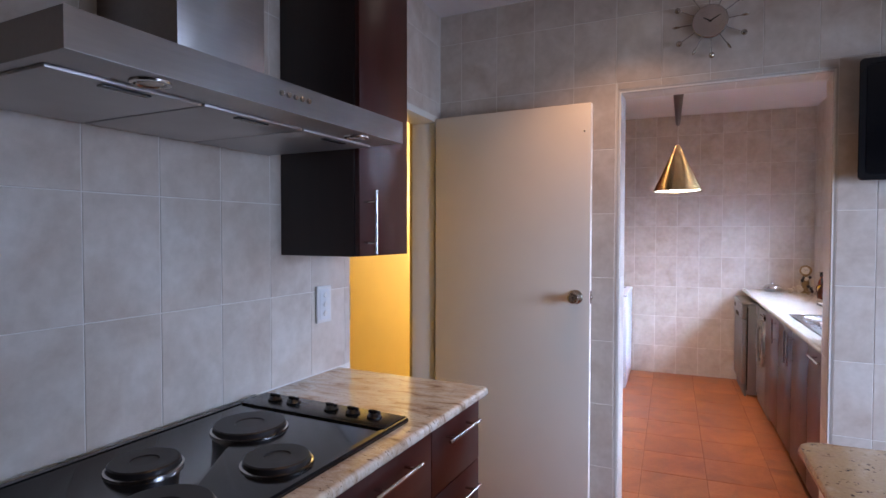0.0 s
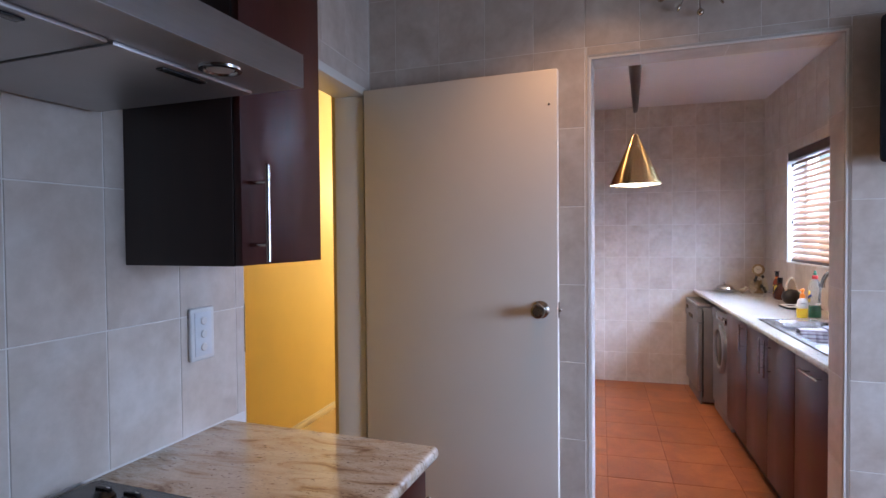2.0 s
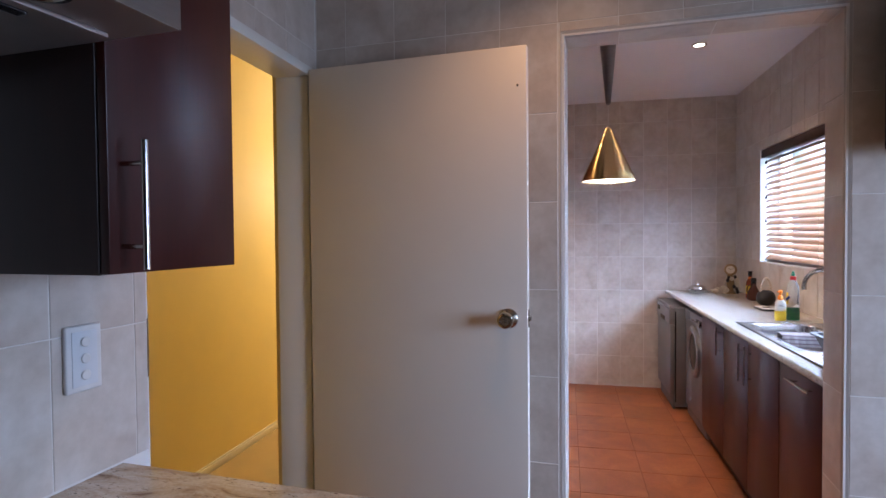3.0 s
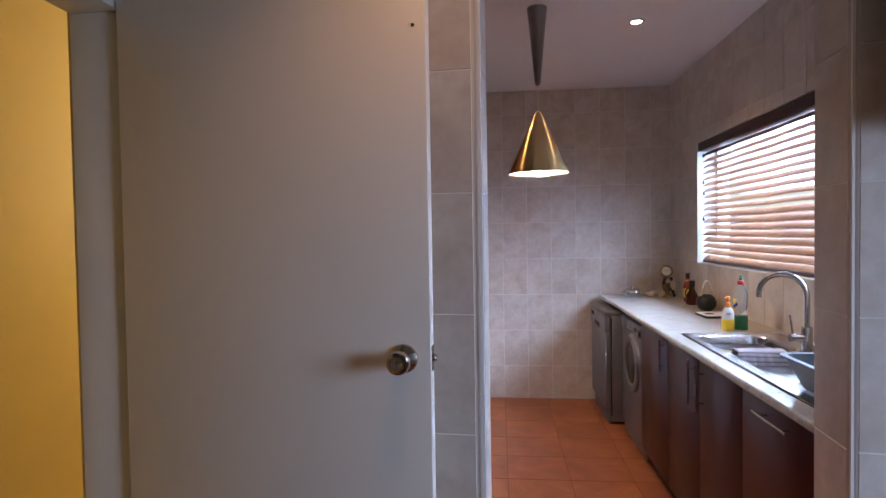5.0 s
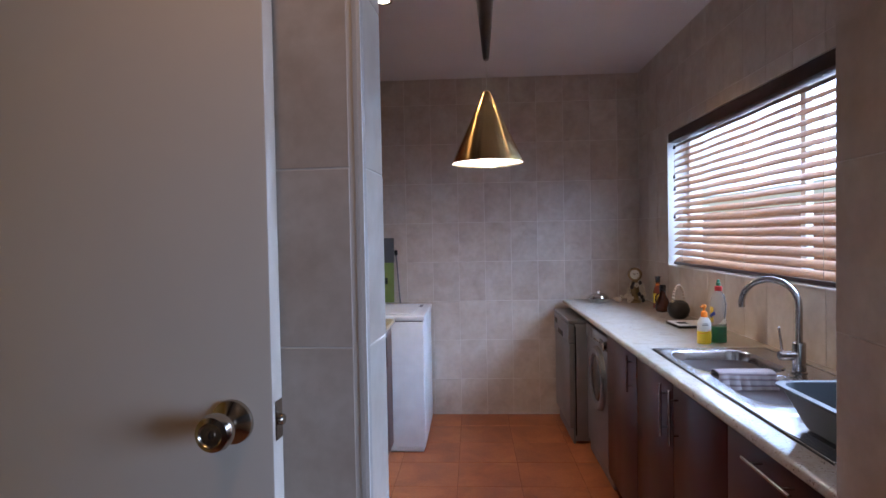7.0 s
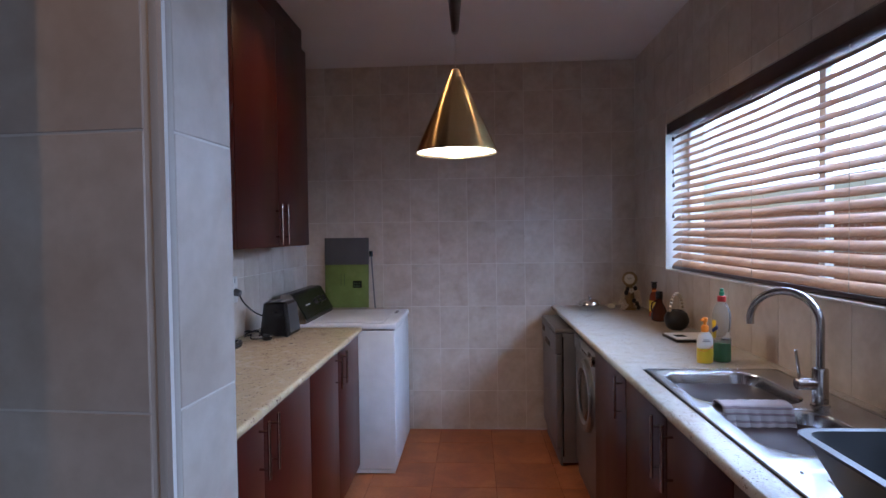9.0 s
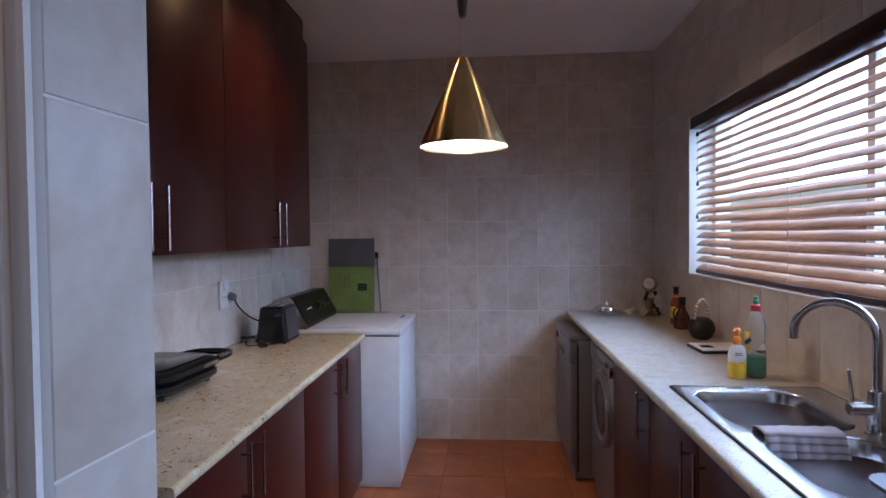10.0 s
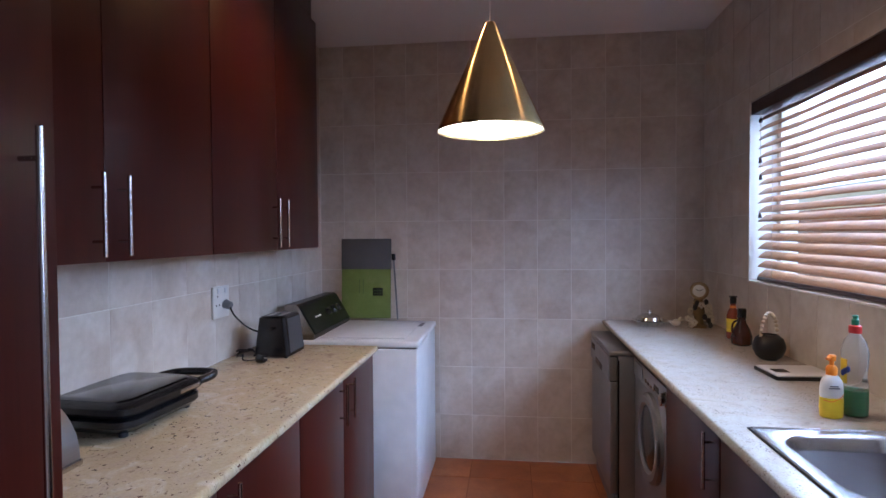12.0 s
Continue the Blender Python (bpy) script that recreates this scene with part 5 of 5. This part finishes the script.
to = thing("toaster", (-0.76, 5.25, ZW), "black two-slice toaster on the granite worktop", "toaster")
bm = bmesh.new()
TY0, TY1, TXa, TXb = 5.125, 5.325, -0.845, -0.683
skin(bm, [rrect(TXa, TXb, TY0, TY1, 0.02, ZW + 0.008), rrect(TXa, TXb, TY0, TY1, 0.02, ZW + 0.02), rrect(TXa + 0.018, TXb - 0.018, TY0 + 0.010, TY1 - 0.010, 0.02, ZW + 0.175), rrect(TXa + 0.028, TXb - 0.028, TY0 + 0.02, TY1 - 0.02, 0.015, ZW + 0.182)])
part("body", bm, BLACK, to)
bm = bmesh.new()
skin(bm, [[(TXb - 0.0005 + dx, TY0 + 0.02, ZW + 0.022), (TXb - 0.0005 + dx, TY1 - 0.02, ZW + 0.022), (TXb - 0.0175 + dx, TY1 - 0.027, ZW + 0.170), (TXb - 0.0175 + dx, TY0 + 0.027, ZW + 0.170)] for dx in (0, 0.002)])
part("side_panel", bm, plain("charcoal_plastic", (0.028, 0.028, 0.03), 0.45), to)
for x in (-0.785, -0.735):
    part("slot", B(x - 0.010, x + 0.010, TY0 + 0.035, TY1 - 0.035, ZW + 0.1795, ZW + 0.1835), CHROME, to)
part("lever", B(-0.77, -0.75, TY0 - 0.012, TY0 - 0.001, ZW + 0.125, ZW + 0.137, bevel=0.002), BLACK, to)
for x in (TXa + 0.02, TXb - 0.02):
    for y in (TY0 + 0.02, TY1 - 0.02):
        bm = bmesh.new()
        rod(bm, (x, y, ZW), (x, y, ZW + 0.010), 0.009, n=10)
        part("foot", bm, RUBBER, to)
cb = thing("power_cable", (-0.86, 5.12, ZW), "coiled black power cable with a loose plug on the worktop", "cable")
rr = random.Random(3)
pts = []
for k in range(30):
    a = k * 0.42
    pts.append((-0.885 + 0.035 * math.cos(a) + 0.01 * math.sin(a * 0.37), 5.12 + 0.055 * math.sin(a * 0.9 + 0.4), ZW + 0.006 + 0.034 * abs(math.sin(a * 0.31)) + 0.001 * (k % 4)))
pts += [(-0.86, 5.06, ZW + 0.006), (-0.80, 5.04, ZW + 0.012), (-0.775, 5.045, ZW + 0.016)]
bm = bmesh.new()
tube(bm, smooth_path(pts, 4), 0.0036, 8)
part("flex", bm, BLACK, cb)
bm = bmesh.new()
rod(bm, (-0.785, 5.045, ZW + 0.019), (-0.747, 5.030, ZW + 0.020), 0.019, 0.016, n=14, chamfer=0.003)
pg = part("plug", bm, BLACK, cb)
bm = bmesh.new()
for dy, dz in ((0.008, 0.006), (-0.008, 0.006), (0, -0.008)):
    rod(bm, (-0.748, 5.030 + dy, ZW + 0.020 + dz), (-0.730, 5.023 + dy, ZW + 0.021 + dz), 0.0025, n=8)
part("pin", bm, CHROME, pg)

# board and pole behind the white machine
bd = new("board")
bd.matrix_basis = Matrix.Translation((-0.648, 6.31, 0.912)) @ pose(0, 0, 0, -3.0, 0, 0)
tagged(bd, "flat green and grey board leaning on the tiled end wall", "board")
for nm, a, mat in (("lower_panel", (-0.162, 0.162, -0.008, 0, 0.0, 0.315), GREEN), ("upper_panel", (-0.164, 0.164, -0.010, 0.001, 0.315, 0.512), GREYB), ("sticker", (0.045, 0.110, -0.0092, -0.008, 0.145, 0.195), BLACK)):
    ob = new(nm, finish(B(*a, bevel=0.0003 if nm == "sticker" else 0.002), mat, nm))
    ob.parent = bd
bm = bmesh.new()
for i in range(3):
    for j in range(2):
        box(bm, 0.052 + 0.018 * i, 0.063 + 0.018 * i, -0.0098, -0.0092, 0.153 + 0.02 * j, 0.163 + 0.02 * j)
for x in (-0.02, -0.045):
    box(bm, x, x + 0.004, -0.0086, -0.008, 0.16, 0.25)
ob = new("print", finish(bm, plain("dark_green_print", (0.06, 0.12, 0.03), 0.6), "print"))
ob.parent = bd
bs = thing("pole", (-0.435, 6.28, 0.91), "thin dark metal pole with a black tip leaning on the wall", "pole")
bm = bmesh.new()
rod(bm, (-0.435, 6.280, 0.9085), (-0.468, 6.328, 1.30), 0.0055, n=10)
part("shaft", bm, GREY, bs)
bm = bmesh.new()
rod(bm, (-0.467, 6.326, 1.285), (-0.470, 6.331, 1.325), 0.013, n=12, chamfer=0.003)
part("tip", bm, BLACK, bs)

# ---- tiles, last ----
tile_meshes = {}


def tile_mesh(w, h, mat, th=T, rim=0.0010):
    key = (round(w, 3), round(h, 3), mat.name)
    if key not in tile_meshes:
        bm = bmesh.new()
        a, b = w / 2, h / 2
        lo = [(-a, -b, 0), (a, -b, 0), (a, b, 0), (-a, b, 0)]
        mid = [(x, y, th - rim) for x, y, _ in lo]
        up = [(x - math.copysign(rim, x), y - math.copysign(rim, y), th) for x, y, _ in lo]
        skin(bm, [lo, mid, up], cap0=False)
        tile_meshes[key] = finish(bm, mat, "tile", flat=True)
    return tile_meshes[key]


def tiles(parent, m, us, vs, holes=(), mat=TILE, gap=0.0028):
    """Tiles between the joints us and vs, in the plane whose axes and normal are m's columns."""
    rng = random.Random(len(us) * 31 + len(vs))
    for u0, u1 in zip(us, us[1:]):
        for v0, v1 in zip(vs, vs[1:]):
            for a, b, c, d in cut_boxes(u0, u1, v0, v1, holes):
                w, h = b - a - gap, d - c - gap
                if w < 0.012 or h < 0.012:
                    continue
                ob = new("tile", tile_mesh(w, h, mat))
                ob.parent = parent
                lift = rng.uniform(-0.0006, 0.0)
                ob.matrix_basis = m @ Matrix.Translation(((a + b) / 2, (c + d) / 2, lift))


def steps(lo, hi, at, pitch):
    k = math.ceil((lo - at) / pitch + 0.08)
    out = [lo]
    while at + k * pitch < hi - 0.08 * pitch:
        out.append(at + k * pitch)
        k += 1
    return out + [hi]


def frame3(origin, ux, uy, n):
    m = Matrix.Identity(4)
    for i, v in enumerate((ux, uy, n)):
        m.col[i] = (*v, 0)
    m.col[3] = (*origin, 1)
    return m


FX = frame3((0, YC + T, 0), (1, 0, 0), (0, 0, 1), (0, -1, 0))       # faces -y
NX = frame3((0, YF + T, 0), (1, 0, 0), (0, 0, 1), (0, -1, 0))
WX = frame3((XL - T, 0, 0), (0, 1, 0), (0, 0, 1), (1, 0, 0))        # faces +x
EX = frame3((XR + T, 0, 0), (0, -1, 0), (0, 0, 1), (-1, 0, 0))      # faces -x; u is -y
ZK, ZS = steps(0, CK, 0.327, 0.3065), steps(0, CS, 0.2852, 0.3124)
tiles(wall_divide, FX, steps(XL - 0.03, 1.75, -0.063, 0.2005), ZK, [(OX0 - R, OX1 + R, -1, OZ + R)])
tiles(wall_north, NX, steps(XL, XR, 0.0325, 0.2085), ZS)
# jambs and soffit of the passage opening
JL = frame3((OX0 - T, 0, 0), (0, 1, 0), (0, 0, 1), (1, 0, 0))
JR = frame3((OX1 + T, 0, 0), (0, -1, 0), (0, 0, 1), (-1, 0, 0))
ZJ = [z for z in ZK if z < OZ - 0.05] + [OZ]
tiles(wall_divide, JL, [YC + R, YBL - T], ZJ)
tiles(wall_divide, JR, [-(YB - T), -(YC + R)], ZJ)
SO = frame3((0, 0, OZ + T), (1, 0, 0), (0, -1, 0), (0, 0, -1))
tiles(wall_divide, SO, steps(OX0, OX1, 0.14, 0.3), [-(YBL - T), -(YC + R)])
WK = frame3((XK - T, 0, 0), (0, 1, 0), (0, 0, 1), (1, 0, 0))
tiles(wall_hob, WK, steps(0.35, 2.0, 0.964, 0.2), steps(0.94, CK, 1.243, 0.308))
DX = frame3((XD - T, 0, 0), (0, 1, 0), (0, 0, 1), (1, 0, 0))
tiles(wall_door, DX, [DY0 - 0.012, 2.28, 2.48, 2.68, DY1 + 0.08], [DZ + 0.035, 2.162, 2.469, CK])
tiles(wall_west, WX, steps(3.575, YF, 4.398, 0.2085), ZS, [(3.58, 5.44, -1, 0.62)])
tiles(wall_east, EX, steps(-YF, -2.9, -5.72, 0.2085), ZS, [(-WY1, -WY0, WZ0, WZ1), (-6.2, -2.9, -1, 0.62)])
FL = frame3((0, 0, -T), (1, 0, 0), (0, 1, 0), (0, 0, 1))
tiles(floor, FL, steps(XL, XR, 0.033, 0.365), steps(1.9, YF, 4.045, 0.340), [(XL, -0.45, 3.58, 5.4), (0.93, XR, 2.8, 4.9), (XL, OX0 - 0.03, YC + 0.04, YB), (OX1 + 0.02, XR, 2.80, 2.90)], FLOOR_TILE, 0.003)
